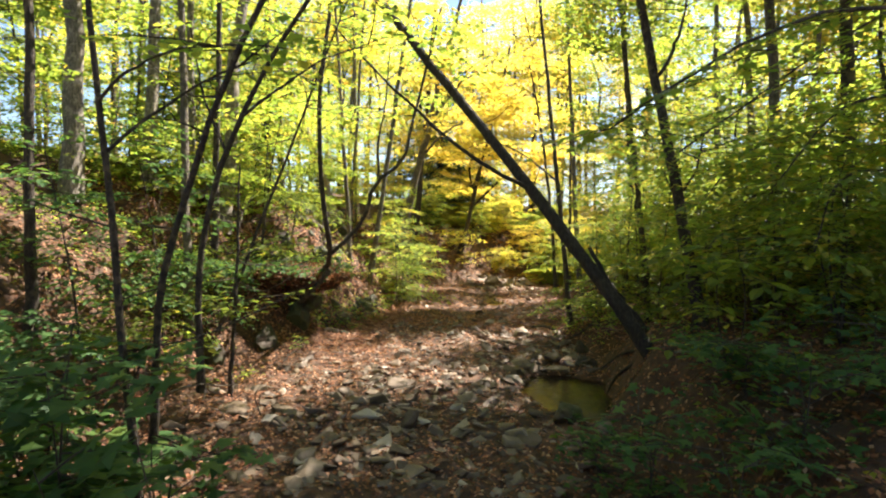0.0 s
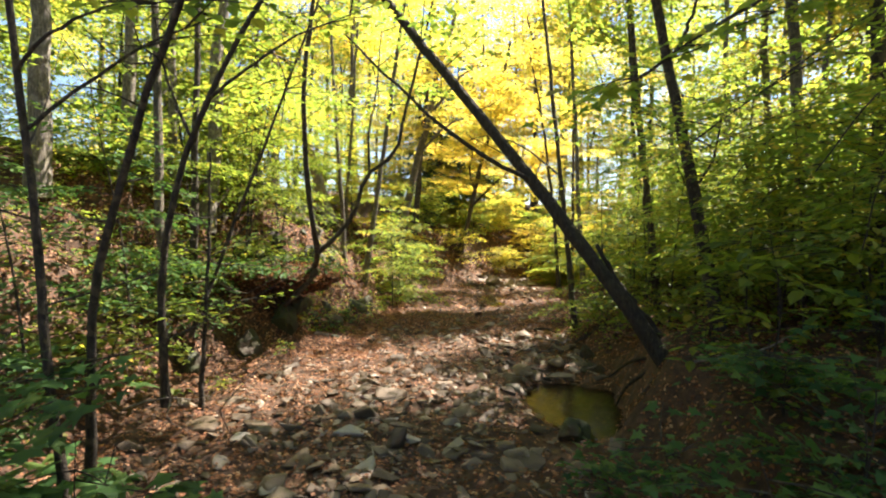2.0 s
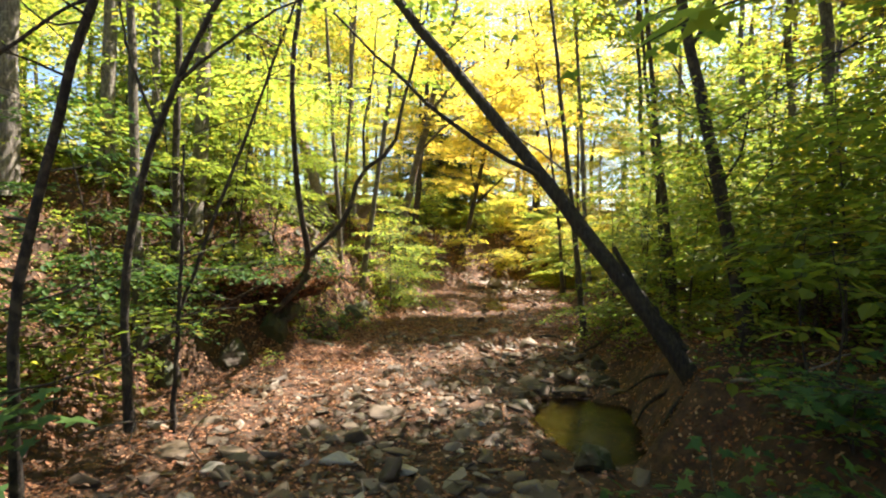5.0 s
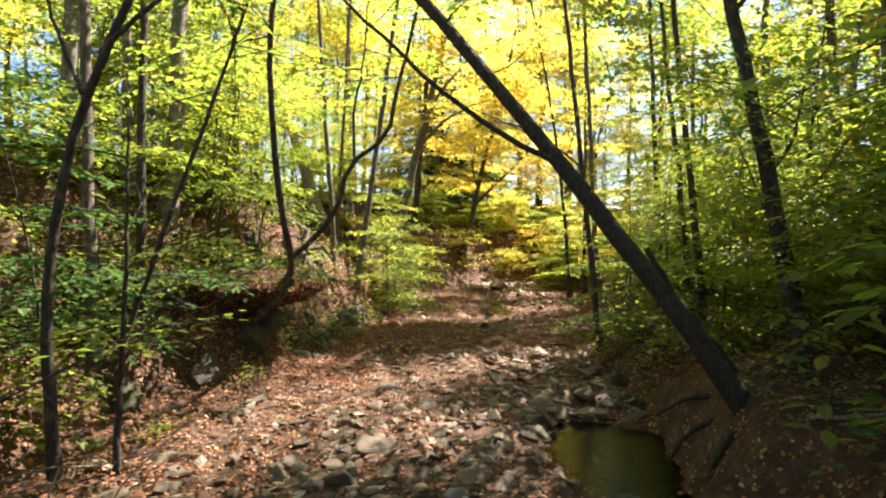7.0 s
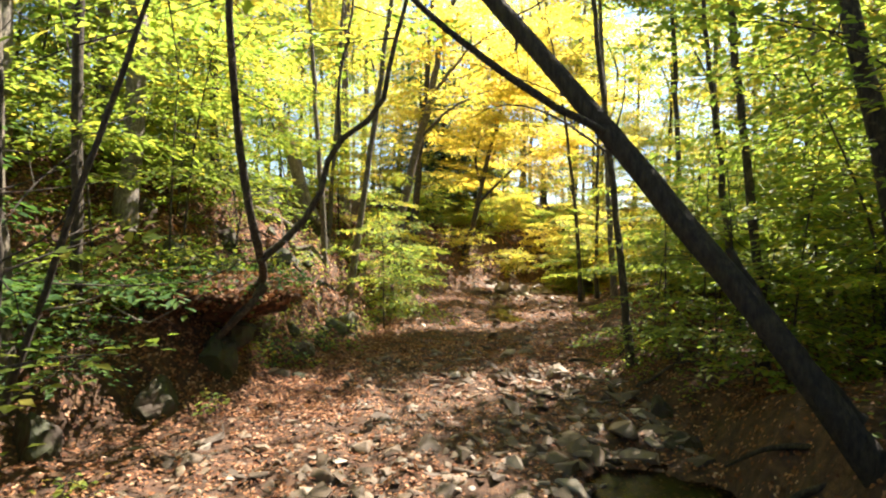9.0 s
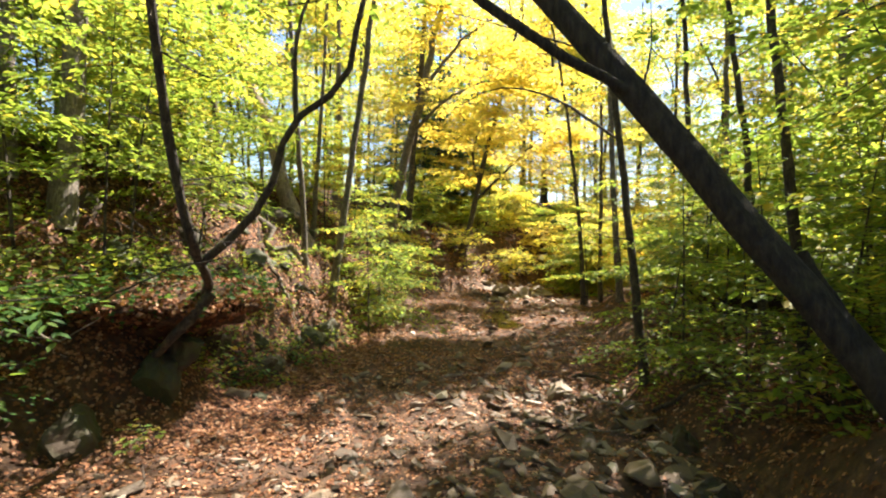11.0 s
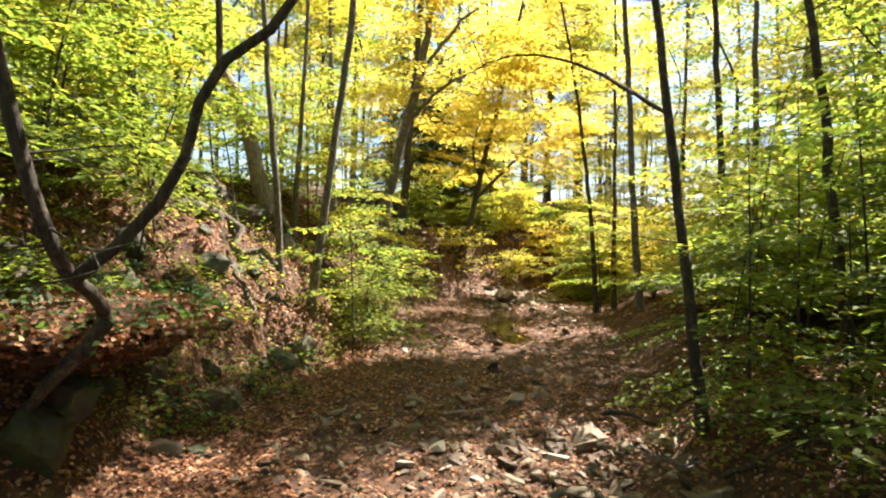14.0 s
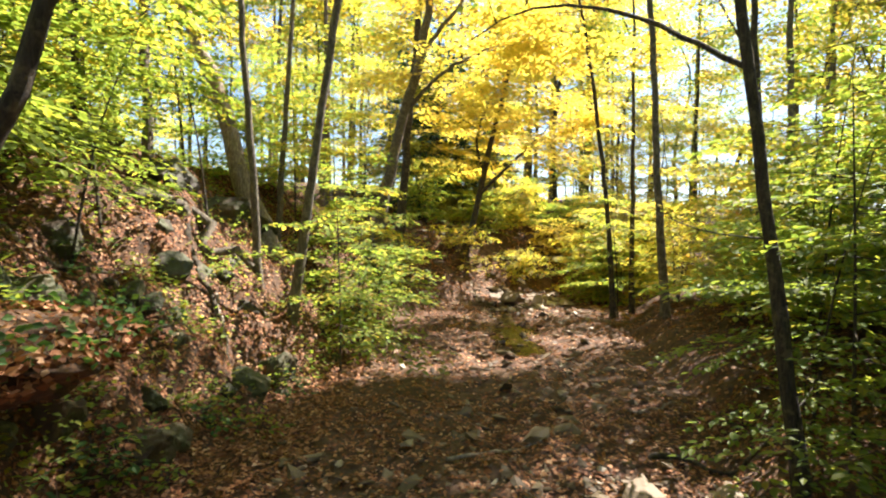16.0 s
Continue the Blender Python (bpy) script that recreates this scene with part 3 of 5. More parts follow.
for lab, pth, rad, seed, bark, leaf, boughs, low, reach, size in STREAM_TREES:
    tall = pth[-1][2] > 7
    tree(lab, pth, rad, seed, bark, leaf, int(boughs * FULL.get(seed, 0.8)) if tall else boughs, low, reach, size, gap=(0.085 if 28 <= seed <= 32 else 0.12) if tall else 0.1, wide_top=seed in (28, 33), aim=(130, 60) if seed == 33 else None, side_stems=SIDE_LIMBS.get(seed, ()), twigs=8 if pth[0][1] < 11 else 0)

# added tree: its high crown shades the middle of the stream bed
tree("tall thin tree among the bright bushes, added to shade the stream bed", [on(5.0, 15.2), (5.05, 15.2, 3.0), (4.9, 15.4, 6.5), (4.8, 15.6, 10.5)], 0.07, 73, "dark", "lime", 70, 0.5, 2.0, 0.10, gap=0.12)

def leafy_limb(root, pts, seed, leaf, sprays, length, size):
    """A long drooping limb of a tree with leafy sprays along it."""
    g = Grown(seed)
    p = smooth_path(np.asarray(pts, float) - np.array(root.location), 14)
    g.stem(p, np.linspace(0.014, 0.004, 14), 6, 0.08)
    part("limb", g.stem_mesh("limb", BARK["dark"]), root)
    g.v, g.f, g.n = [], [], 0
    along = p[-1] - p[0]
    along[2] = 0
    along /= np.linalg.norm(along)
    for k in range(sprays):
        q = 0.25 + 0.75 * (k + g.rng.uniform()) / sprays
        side = np.cross(along, (0, 0, 1)) * (1 if k % 2 else -1)
        w = along * 0.8 + side * g.rng.uniform(0.4, 0.9) + np.array([0, 0, g.rng.normal(-0.12, 0.1)])
        g.spray(at_path(p, q), w, length * g.rng.uniform(0.6, 1.1), size, 0.055, 0.18, 0.004, 0.45)
    branches = part("branchwork", g.stem_mesh("branchwork", BARK["dark"]), root, kind="stuff")
    part("foliage", g.leaf_mesh("foliage", LEAF[leaf], "beech"), branches, kind="stuff")


# added trees whose broad crowns, above the view, keep skylight off the bank
for i, (x, y) in enumerate([(4.3, 4.5), (4.7, 6.5)]):
    shade_tree = tree("tree on the shaded bank with a broad crown added for shade", [on(x, y), (x + 0.05, y, 2.5), (x - 0.15, y + 0.05, 5.5), (x - 0.3, y, 9.5)], 0.085, 770 + i, "dark", "green", 60, 0.5, 2.2, 0.10, gap=0.12, twigs=6)
    for k, (dx, dz) in enumerate([(-2.5, 2.45), (-2.0, 2.1), (-1.7, 1.65)]):
        z0 = (3.7, 3.0, 2.4)[k]
        leafy_limb(shade_tree, [(x - 0.05, y, z0), (x - 0.7, y - 0.2, z0 - 0.1), (x - 1.4, y - 0.4, 0.5 * (z0 + dz) + 0.15), (x + dx, y - 0.6, dz)], 780 + 5 * i + k, "lime", 12, 0.6, 0.085)

# tall trees added so that their high crowns shade the right of the bed
for i, (x, y, boughs) in enumerate([(5.75, 12.0, 42), (6.8, 17.4, 36)]):
    tree("tall straight tree with a high green crown added for shade", [on(x, y), (x + 0.05, y, 4.0), (x - 0.05, y + 0.1, 8.0), (x - 0.05, y + 0.2, 10.5)], 0.08, 760 + i, "grey", "lime", boughs, 0.6, 1.5, 0.11, gap=0.13)

# the broken old trunk on the slope, with no crown
tree("thick leaning grey dead tree with stripped bark", lean(-2.21, -0.364, 15.35, 0.023, 9.0), 0.16, 50, "dead", "lime", 0, flare=0.8)

# ---- shrubs and low growth ----
def shrub(label, x, y, height, spread, seed, leaf="lime", n=16, size=0.085, shape="oval", gap=0.075, low=0.15, name="shrub", rise=0.2, tier=0.9, base=None):
    g = Grown(seed)
    z = land1(x, y) if base is None else base
    root = tagged(new(name), label, "shrub" if name == "shrub" else "plant", "bushes along the stream" if name == "shrub" else "small plants in the litter")
    root.location = (x, y, z - 0.03)
    for k in range(max(2, n // 15)):
        az, out = g.rng.uniform(0, 6.28), spread * 0.35 * g.rng.uniform(0.2, 1)
        top = np.array([math.sin(az) * out, math.cos(az) * out, height * g.rng.uniform(0.7, 1)])
        mid = top * (0.5, 0.5, 0.55) + np.append(g.rng.normal(size=2) * 0.05 * height, 0)
        p = smooth_path([(0, 0, 0), mid, top], 9)
        g.stem(p, np.linspace(0.004 + 0.004 * height, 0.002, 9), 5)
        for j in range(int(n / max(2, n // 15))):
            q = low + (1 - low) * g.rng.uniform()
            a2, el = g.rng.uniform(0, 6.28), rise + g.rng.normal() * 0.2
            w = np.array([math.sin(a2) * math.cos(el), math.cos(a2) * math.cos(el), math.sin(el)])
            g.spray(at_path(p, q), w, spread * g.rng.uniform(0.45, 1.0), size, gap, 0.15, 0.005, fine=shape == "maple")
    branches = part("branchwork", g.stem_mesh("branchwork", BARK["dark"]), root, kind="stuff")
    part("foliage", g.leaf_mesh("foliage", LEAF[leaf], shape), branches, kind="stuff")
    return root


SHRUBS = [
    ("low broad-leaved green bush beside the stream bed", 1.4, 2.7, 0.95, 0.5, "dark", 24, 0.085, "maple"),
    ("low broad-leaved green bush beside the stream bed", 1.25, 3.3, 0.75, 0.5, "dark", 24, 0.085, "maple"),
    ("low broad-leaved green bush beside the stream bed", 1.85, 2.9, 0.85, 0.6, "dark", 24, 0.09, "maple"),
    ("low broad-leaved green bush beside the stream bed", 1.1, 3.75, 0.42, 0.4, "dark", 18, 0.075, "maple"),
    ("low broad-leaved green bush on the shaded bank", 2.1, 3.8, 0.5, 0.55, "dark", 22, 0.085, "maple"),
    ("bright broad-leaved bush at the edge of the pool bank", 2.2, 4.2, 1.15, 0.5, "green", 16, 0.12, "oval"),
    ("low broad-leaved green bush on the shaded bank", 2.6, 3.4, 0.6, 0.7, "dark", 20, 0.09, "maple"),
    # foot of the slope: the "dark" leaf colour also stands in for shade
    ("broad-leaved green sapling at the foot of the slope", -1.7, 2.5, 1.3, 0.6, "dark", 15, 0.14, "maple"),
    ("broad-leaved green sapling at the foot of the slope", -2.2, 3.1, 1.4, 0.7, "dark", 17, 0.14, "maple"),
    ("broad-leaved green sapling at the foot of the slope", -1.5, 3.0, 0.8, 0.5, "dark", 12, 0.13, "maple"),
    ("broad-leaved green sapling at the foot of the slope", -2.5, 2.4, 1.4, 0.7, "dark", 16, 0.14, "maple"),
    ("broad-leaved green sapling at the foot of the slope", -0.98, 1.9, 1.1, 0.32, "dark", 9, 0.13, "maple"),
    ("broad-leaved green sapling at the foot of the slope", -1.35, 2.0, 1.0, 0.42, "dark", 12, 0.14, "maple"),
    # label, x, y, height, spread, leaf, sprays, leaf size, shape
    ("broad-leaved green bush at the foot of the slope", -2.1, 2.7, 0.9, 0.8, "dark", 14, 0.14, "maple"),
    ("broad-leaved green bush at the foot of the slope", -2.7, 3.9, 1.0, 0.8, "dark", 24, 0.09, "maple"),
    ("green bush on the dark bank", -3.1, 5.6, 1.1, 0.8, "green", 24, 0.08, "oval"),
    ("green bush on the dark bank", -3.5, 7.0, 0.7, 0.7, "dark", 18, 0.08, "oval"),
    ("green bush on the dark bank", -2.9, 8.3, 0.5, 0.6, "dark", 16, 0.07, "oval"),
    ("dark green bush on the undercut bank", -3.3, 8.0, 0.8, 0.8, "green", 20, 0.08, "oval"),
    ("dark green bush on the undercut bank", -2.75, 9.2, 0.6, 0.6, "green", 18, 0.07, "oval"),
    ("dark green bush hanging over the undercut bank", -3.0, 7.5, 0.6, 0.5, "dark", 16, 0.06, "oval"),
    ("yellow-green bush on the slope", -3.9, 11.2, 1.6, 1.0, "lime", 30, 0.08, "oval"),
    ("bright green young tree at the foot of the slope", -0.95, 13.9, 1.5, 0.75, "lime", 36, 0.07, "oval"),
    ("bright green bush at the foot of the slope", -0.75, 15.2, 1.1, 0.7, "lime", 30, 0.07, "oval"),
    ("green bush high on the slope", -4.9, 10.0, 1.4, 1.0, "lime", 26, 0.08, "oval"),
    ("green bush high on the slope", -5.6, 8.2, 1.3, 1.0, "lime", 24, 0.08, "oval"),
    ("green bush high on the slope", -5.0, 12.5, 1.5, 1.1, "lime", 28, 0.09, "oval"),
    ("green bush at the crest", -5.6, 15.0, 1.6, 1.2, "lime", 28, 0.10, "oval"),
    ("bright green bush at the foot of the leaning tree", 2.65, 5.9, 0.55, 0.4, "lime", 16, 0.06, "oval"),
    ("tall leafy bush at the leaning tree", 3.55, 6.3, 1.9, 0.9, "green", 44, 0.06, "oval"),
    ("tall leafy bush on the shaded bank", 3.6, 5.0, 2.2, 1.1, "lime", 40, 0.08, "oval"),
    ("tall leafy bush on the shaded bank", 3.7, 7.7, 2.2, 1.0, "lime", 44, 0.062, "oval"),
    ("tall leafy bush on the shaded bank", 4.4, 6.5, 2.6, 1.2, "lime", 44, 0.08, "oval"),
    ("leafy yellow-green bush on the bank", 4.8, 13.6, 2.4, 1.2, "lime", 44, 0.08, "oval"),
    ("leafy yellow-green bush on the bank", 5.4, 12.3, 2.3, 1.3, "lime", 48, 0.09, "oval"),
    ("leafy yellow-green bush on the bank", 5.2, 15.2, 2.6, 1.3, "yellow", 44, 0.09, "oval"),
    ("leafy yellow bush past the bend", 4.9, 17.8, 2.4, 1.3, "yellow", 44, 0.09, "oval"),
    ("leafy yellow bush past the bend", 4.6, 21.0, 2.3, 1.4, "lime", 40, 0.10, "oval"),
    ("leafy yellow bush past the bend", 2.4, 23.4, 1.0, 1.0, "yellow", 30, 0.10, "oval"),
    ("leafy orange-yellow bush past the bend", 4.9, 21.6, 2.8, 1.6, "yellow", 44, 0.11, "oval"),
    ("green bush in the undergrowth", 5.6, 8.0, 2.6, 1.3, "lime", 44, 0.09, "oval"),
    ("green bush in the undergrowth", 5.8, 10.5, 2.8, 1.4, "lime", 44, 0.09, "oval"),
    ("green bush in the undergrowth", 6.2, 13.0, 3.0, 1.5, "lime", 44, 0.10, "oval"),
    ("green bush in the undergrowth", 5.2, 5.2, 2.6, 1.3, "lime", 40, 0.09, "oval"),
    ("green bush in the undergrowth", 6.5, 16.0, 3.2, 1.7, "yellow", 44, 0.11, "oval"),
    ("low leafy bush on the edge of the bank", 2.9, 9.3, 0.35, 0.35, "lime", 10, 0.06, "maple"),
    ("low leafy bush on the edge of the bank", 3.3, 8.9, 0.4, 0.4, "green", 12, 0.06, "maple"),
    ("low leafy bush on the edge of the bank", 2.75, 10.4, 0.4, 0.4, "lime", 10, 0.06, "maple"),
    ("low leafy bush on the edge of the bank", 2.5, 8.8, 0.3, 0.3, "green", 10, 0.055, "maple"),
    ("low leafy bush on the edge of the bed", 2.6, 9.2, 0.45, 0.4, "lime", 12, 0.06, "maple"),
    ("low leafy bush on the edge of the bed", 3.1, 9.8, 0.6, 0.5, "lime", 14, 0.06, "maple"),
    ("low leafy bush on the edge of the bed", 2.5, 8.3, 0.4, 0.4, "lime", 12, 0.06, "maple"),
    ("young yellow-green growth on the slope", -4.6, 8.6, 1.4, 0.9, "lime", 22, 0.075, "oval"),
    ("low dark green plants in the leaf litter", -2.6, 10.2, 0.32, 0.4, "dark", 10, 0.06, "oval"),
    ("low dark green plants in the leaf litter", -2.0, 9.9, 0.28, 0.35, "dark", 10, 0.06, "oval"),
    ("low dark green plants in the leaf litter", -2.4, 11.2, 0.35, 0.4, "dark", 10, 0.06, "oval"),
    ("low dark green plants in the leaf litter", -1.75, 10.9, 0.28, 0.35, "dark", 9, 0.06, "oval"),
    ("low dark green plants in the leaf litter", -3.1, 11.1, 0.35, 0.4, "dark", 10, 0.06, "oval"),
    ("low dark green plants in the leaf litter", -1.45, 12.0, 0.3, 0.35, "dark", 9, 0.06, "oval"),
    ("low dark green plants in the leaf litter", -3.5, 12.6, 0.4, 0.45, "green", 10, 0.07, "oval"),
    ("low dark green plants on the steep bank", 2.25, 5.0, 0.35, 0.35, "dark", 9, 0.05, "oval"),
    ("small yellow bush at the foot of the far bank", 0.9, 22.4, 0.6, 0.6, "yellow", 14, 0.08, "oval"),
    ("low yellow bush on the far bank", 0.6, 23.0, 0.9, 0.9, "yellow", 26, 0.09, "oval"),
    ("yellow-green bush on the far bank", 1.3, 24.6, 1.8, 1.0, "lime", 28, 0.09, "oval"),
    ("yelbush on the far bank", 2.6, 25.6, 2.0, 1.2, "yellow", 30, 0.10, "oval"),
    ("gold bush on the far bank", 3.9, 24.8, 1.8, 1.2, "gold", 30, 0.10, "oval"),
    ("low yellow-green bush on the far bank", 4.4, 26.6, 1.6, 1.4, "lime", 30, 0.11, "oval"),
    ("low yellow bush on the far bank", 5.8, 27.4, 1.8, 1.6, "yellow", 34, 0.11, "oval"),
    ("low gold bush on the far bank", 7.4, 28.0, 1.8, 1.6, "gold", 34, 0.11, "oval"),
    ("low yellow bush on the far bank", 1.2, 27.4, 1.6, 1.5, "yellow", 34, 0.11, "oval"),
    ("yellow-green bush on the far bank", -0.5, 24.6, 2.2, 1.2, "lime", 32, 0.10, "oval"),
    ("low yellow bush on the far bank", 3.0, 28.8, 1.8, 1.7, "yellow", 34, 0.12, "oval"),
    ("low yellow bush on the far bank", 6.2, 24.6, 1.6, 1.4, "yellow", 34, 0.10, "oval"),
    ("low gold bush on the far bank", -0.2, 27.6, 1.8, 1.5, "gold", 34, 0.11, "oval"),
    ("yellow-green bush on the far bank", -1.3, 18.6, 1.5, 1.0, "lime", 34, 0.09, "oval"),
    ("yellow-green bush on the slope", -3.6, 16.8, 1.7, 1.2, "lime", 34, 0.10, "oval"),
]
for i, (lab, x, y, h, sp, leaf, n, size, shape) in enumerate(SHRUBS):
    if shape == "oval" and x > 1.5 and y < 9:
        shape = "beech"
    shrub(lab, x, y, h, sp * 1.1, 200 + i, leaf, n if shape == "maple" else int(n * 1.7), size if shape == "maple" else size * 1.12, shape, 0.07, rise=0.2 if shape == "maple" else 0.08)

def layered(x, y, h, reach, seed, leaf, n, size, low=0.15, aim=None, gap=0.046, label="slender sapling with flat layered sprays of small green leaves"):
    """A thin sapling that holds its leaves in flat level sprays."""
    g = Grown(seed)
    g.jit = 0.45
    n = int(n * (0.62 if x > 0 else 0.75))
    root = tagged(new("sapling"), label, "sapling", "saplings along the stream")
    root.location = on(x, y, -0.03)
    ln = g.rng.normal(size=2) * 0.12 * h
    p = smooth_path([(0, 0, 0), (ln[0] * 0.3, ln[1] * 0.3, h * 0.45), (ln[0], ln[1], h)], 12)
    v, f = tube(p, np.linspace(0.006 + 0.004 * h, 0.003, 12), 6, g.rng, 0.06)
    part("trunk", mesh_from("trunk", v, f, BARK["dark"], True), root)
    for k in range(n):
        q = low + (1 - low) * (k + g.rng.uniform()) / n
        az = g.rng.uniform(0, 6.28) if aim is None else radians(g.rng.normal(*aim))
        el = 0.06 + g.rng.normal() * 0.1
        w = np.array([math.sin(az) * math.cos(el), math.cos(az) * math.cos(el), math.sin(el)])
        g.spray(at_path(p, q), w, reach * 1.4 * (1.15 - 0.6 * q) * g.rng.uniform(0.55, 1.15), size * 1.38, gap, 0.14, 0.006, 0.46)
    branches = part("branchwork", g.stem_mesh("branchwork", BARK["dark"]), root, kind="stuff")
    part("foliage", g.leaf_mesh("foliage", LEAF[leaf], "beech"), branches, kind="stuff")
    return root


for i, (x, y, h, reach, leaf, n, size, low) in enumerate([
        (2.75, 9.9, 2.4, 0.9, "green", 20, 0.055, 0.12), (3.3, 9.3, 2.8, 1.0, "green", 24, 0.055, 0.15), (3.9, 11.0, 2.8, 1.0, "lime", 24, 0.06, 0.15), (4.6, 9.7, 3.2, 1.2, "green", 26, 0.06, 0.15),
        (4.2, 12.6, 2.6, 1.0, "lime", 22, 0.06, 0.2), (3.9, 12.0, 3.4, 1.2, "lime", 26, 0.065, 0.2), (2.9, 8.2, 1.5, 0.8, "green", 16, 0.055, 0.1), (3.7, 8.5, 2.6, 1.0, "green", 22, 0.055, 0.1),
        (4.6, 9.0, 3.0, 1.2, "green", 24, 0.06, 0.15), (4.4, 13.2, 3.4, 1.3, "lime", 24, 0.07, 0.15), (3.75, 17.9, 2.6, 1.0, "lime", 18, 0.07, 0.3),
        (-1.05, 12.9, 2.2, 0.9, "lime", 20, 0.06, 0.15), (-0.75, 14.6, 2.4, 0.9, "lime", 20, 0.06, 0.15), (-3.2, 9.8, 3.4, 1.2, "green", 24, 0.06, 0.3), (-3.7, 8.9, 3.2, 1.2, "green", 22, 0.06, 0.25), (-3.7, 10.7, 3.0, 1.2, "green", 24, 0.06, 0.2), (-4.6, 10.5, 3.2, 1.2, "green", 24, 0.06, 0.2), (-3.1, 11.2, 2.6, 1.0, "green", 20, 0.06, 0.3), (-2.9, 13.6, 3.2, 1.1, "lime", 22, 0.065, 0.4), (-1.2, 15.9, 3.0, 1.1, "lime", 22, 0.07, 0.2), (-2.0, 17.2, 3.4, 1.2, "yellow", 22, 0.07, 0.25),
        (-4.3, 11.4, 4.0, 1.4, "lime", 28, 0.065, 0.4), (-3.3, 12.0, 3.8, 1.2, "yellow", 24, 0.065, 0.45), (-4.4, 13.2, 4.2, 1.4, "lime", 28, 0.07, 0.4), (-3.7, 14.6, 4.0, 1.3, "yellow", 26, 0.07, 0.4),
        # the two "dark" ones have shade put into their leaf colour
        (-5.1, 9.9, 3.8, 1.3, "lime", 26, 0.065, 0.35), (-5.4, 12.2, 4.2, 1.5, "lime", 28, 0.07, 0.35), (-2.6, 16.6, 3.2, 1.1, "yellow", 22, 0.07, 0.4), (-5.3, 5.9, 3.0, 1.2, "green", 22, 0.06, 0.3), (-3.3, 6.6, 2.6, 1.1, "dark", 20, 0.06, 0.25), (-3.0, 4.7, 2.4, 1.0, "dark", 20, 0.06, 0.25),
        (3.3, 7.0, 2.6, 0.95, "lime", 30, 0.06, 0.25), (3.5, 5.8, 2.4, 0.95, "lime", 28, 0.06, 0.25), (3.1, 8.0, 2.4, 0.95, "lime", 28, 0.06, 0.2), (2.75, 10.3, 2.0, 0.8, "green", 12, 0.055, 0.2), (2.95, 9.0, 1.7, 0.75, "green", 13, 0.055, 0.2), (3.4, 10.3, 2.8, 1.0, "green", 18, 0.06, 0.15), (4.2, 7.9, 3.2, 1.1, "lime", 30, 0.06, 0.25), (-2.9, 8.9, 2.6, 0.9, "green", 18, 0.06, 0.4)]):
    layered(x, y, h, reach, 950 + i, leaf, n, size, low)

# small plants on the bed and the foot of the banks
for i, (x, y, h, leaf) in enumerate([(-1.98, 7.95, 0.3, "lime"), (-1.35, 10.9, 0.2, "green"), (-1.55, 9.9, 0.16, "lime"), (-2.2, 10.0, 0.25, "green"), (-1.6, 12.1, 0.25, "lime"), (2.6, 10.9, 0.3, "lime"), (2.35, 8.3, 0.25, "green"), (-2.3, 6.4, 0.2, "lime")]):
    shrub("small leafy green plant in the leaf litter", x, y, h, 0.22, 300 + i, leaf, 8, 0.06, "oval", 0.05, 0.2, "seedling")

# a tree at the bank whose bough hangs over the water; its unseen crown is added to shade the near growth
tree("tree on the bank, broad-leaved bough over the stream, unseen crown added for shade", [on(3.3, 3.2), (3.25, 3.25, 2.0), (3.1, 4.1, 5.0), (2.75, 5.4, 9.5)], 0.07, 71, "dark", "green", 110, 0.5, 1.7, 0.09, wide_top=True, bare=True, side_stems=[
    ([(3.24, 3.2, 2.2), (2.7, 2.8, 2.6), (1.9, 2.4, 2.72), (1.2, 2.2, 2.5), (0.62, 2.1, 2.12)], 0.014, 0.004)], twig=0.005)
g = Grown(72)
for q, ln in ((0.0, 0.26), (0.25, 0.3), (0.5, 0.34), (0.8, 0.4), (1.1, 0.4)):
    o = np.array([0.62 + q * 0.8, 2.1 + 0.1 * q, 2.12 + 0.42 * q])
    for s in (-1, 1):
        g.spray(o, np.array([-0.8, s * 0.5, -0.15]), ln, 0.075, 0.075, 0.2, 0.003)
hang = tagged(new("hanging_bough"), "dark broad maple leaves on a bough hanging over the stream", "bough")
branches = part("branchwork", g.stem_mesh("branchwork", BARK["dark"]), hang, kind="stuff")
part("foliage", g.leaf_mesh("foliage", LEAF["green"], "maple"), branches, kind="stuff")

# ---- young trees of the understorey: a few kinds, repeated ----
YOUNG = []
for k, (leaf, h, reach) in enumerate([("lime", 4.2, 1.35), ("lime", 5.2, 1.5), ("green", 4.0, 1.4), ("yellow", 4.6, 1.4), ("lime", 3.4, 1.2), ("yellow", 5.6, 1.5)]):
    ry = np.random.RandomState(900 + k)
    pth = [(0, 0, -0.2), (ry.normal() * 0.08, ry.normal() * 0.08, h * 0.35), (ry.normal() * 0.25, ry.normal() * 0.25, h * 0.7), (ry.normal() * 0.4, ry.normal() * 0.4, h)]
    YOUNG.append(tree("slender young understorey tree with layered sprays of leaves", pth, 0.028, 910 + k, "dark", leaf, 44, 0.10, reach, 0.08, gap=0.09, group="young trees", name="young_tree", rise=0.12, detail=10))
ry = np.random.RandomState(31)
young_spots = []
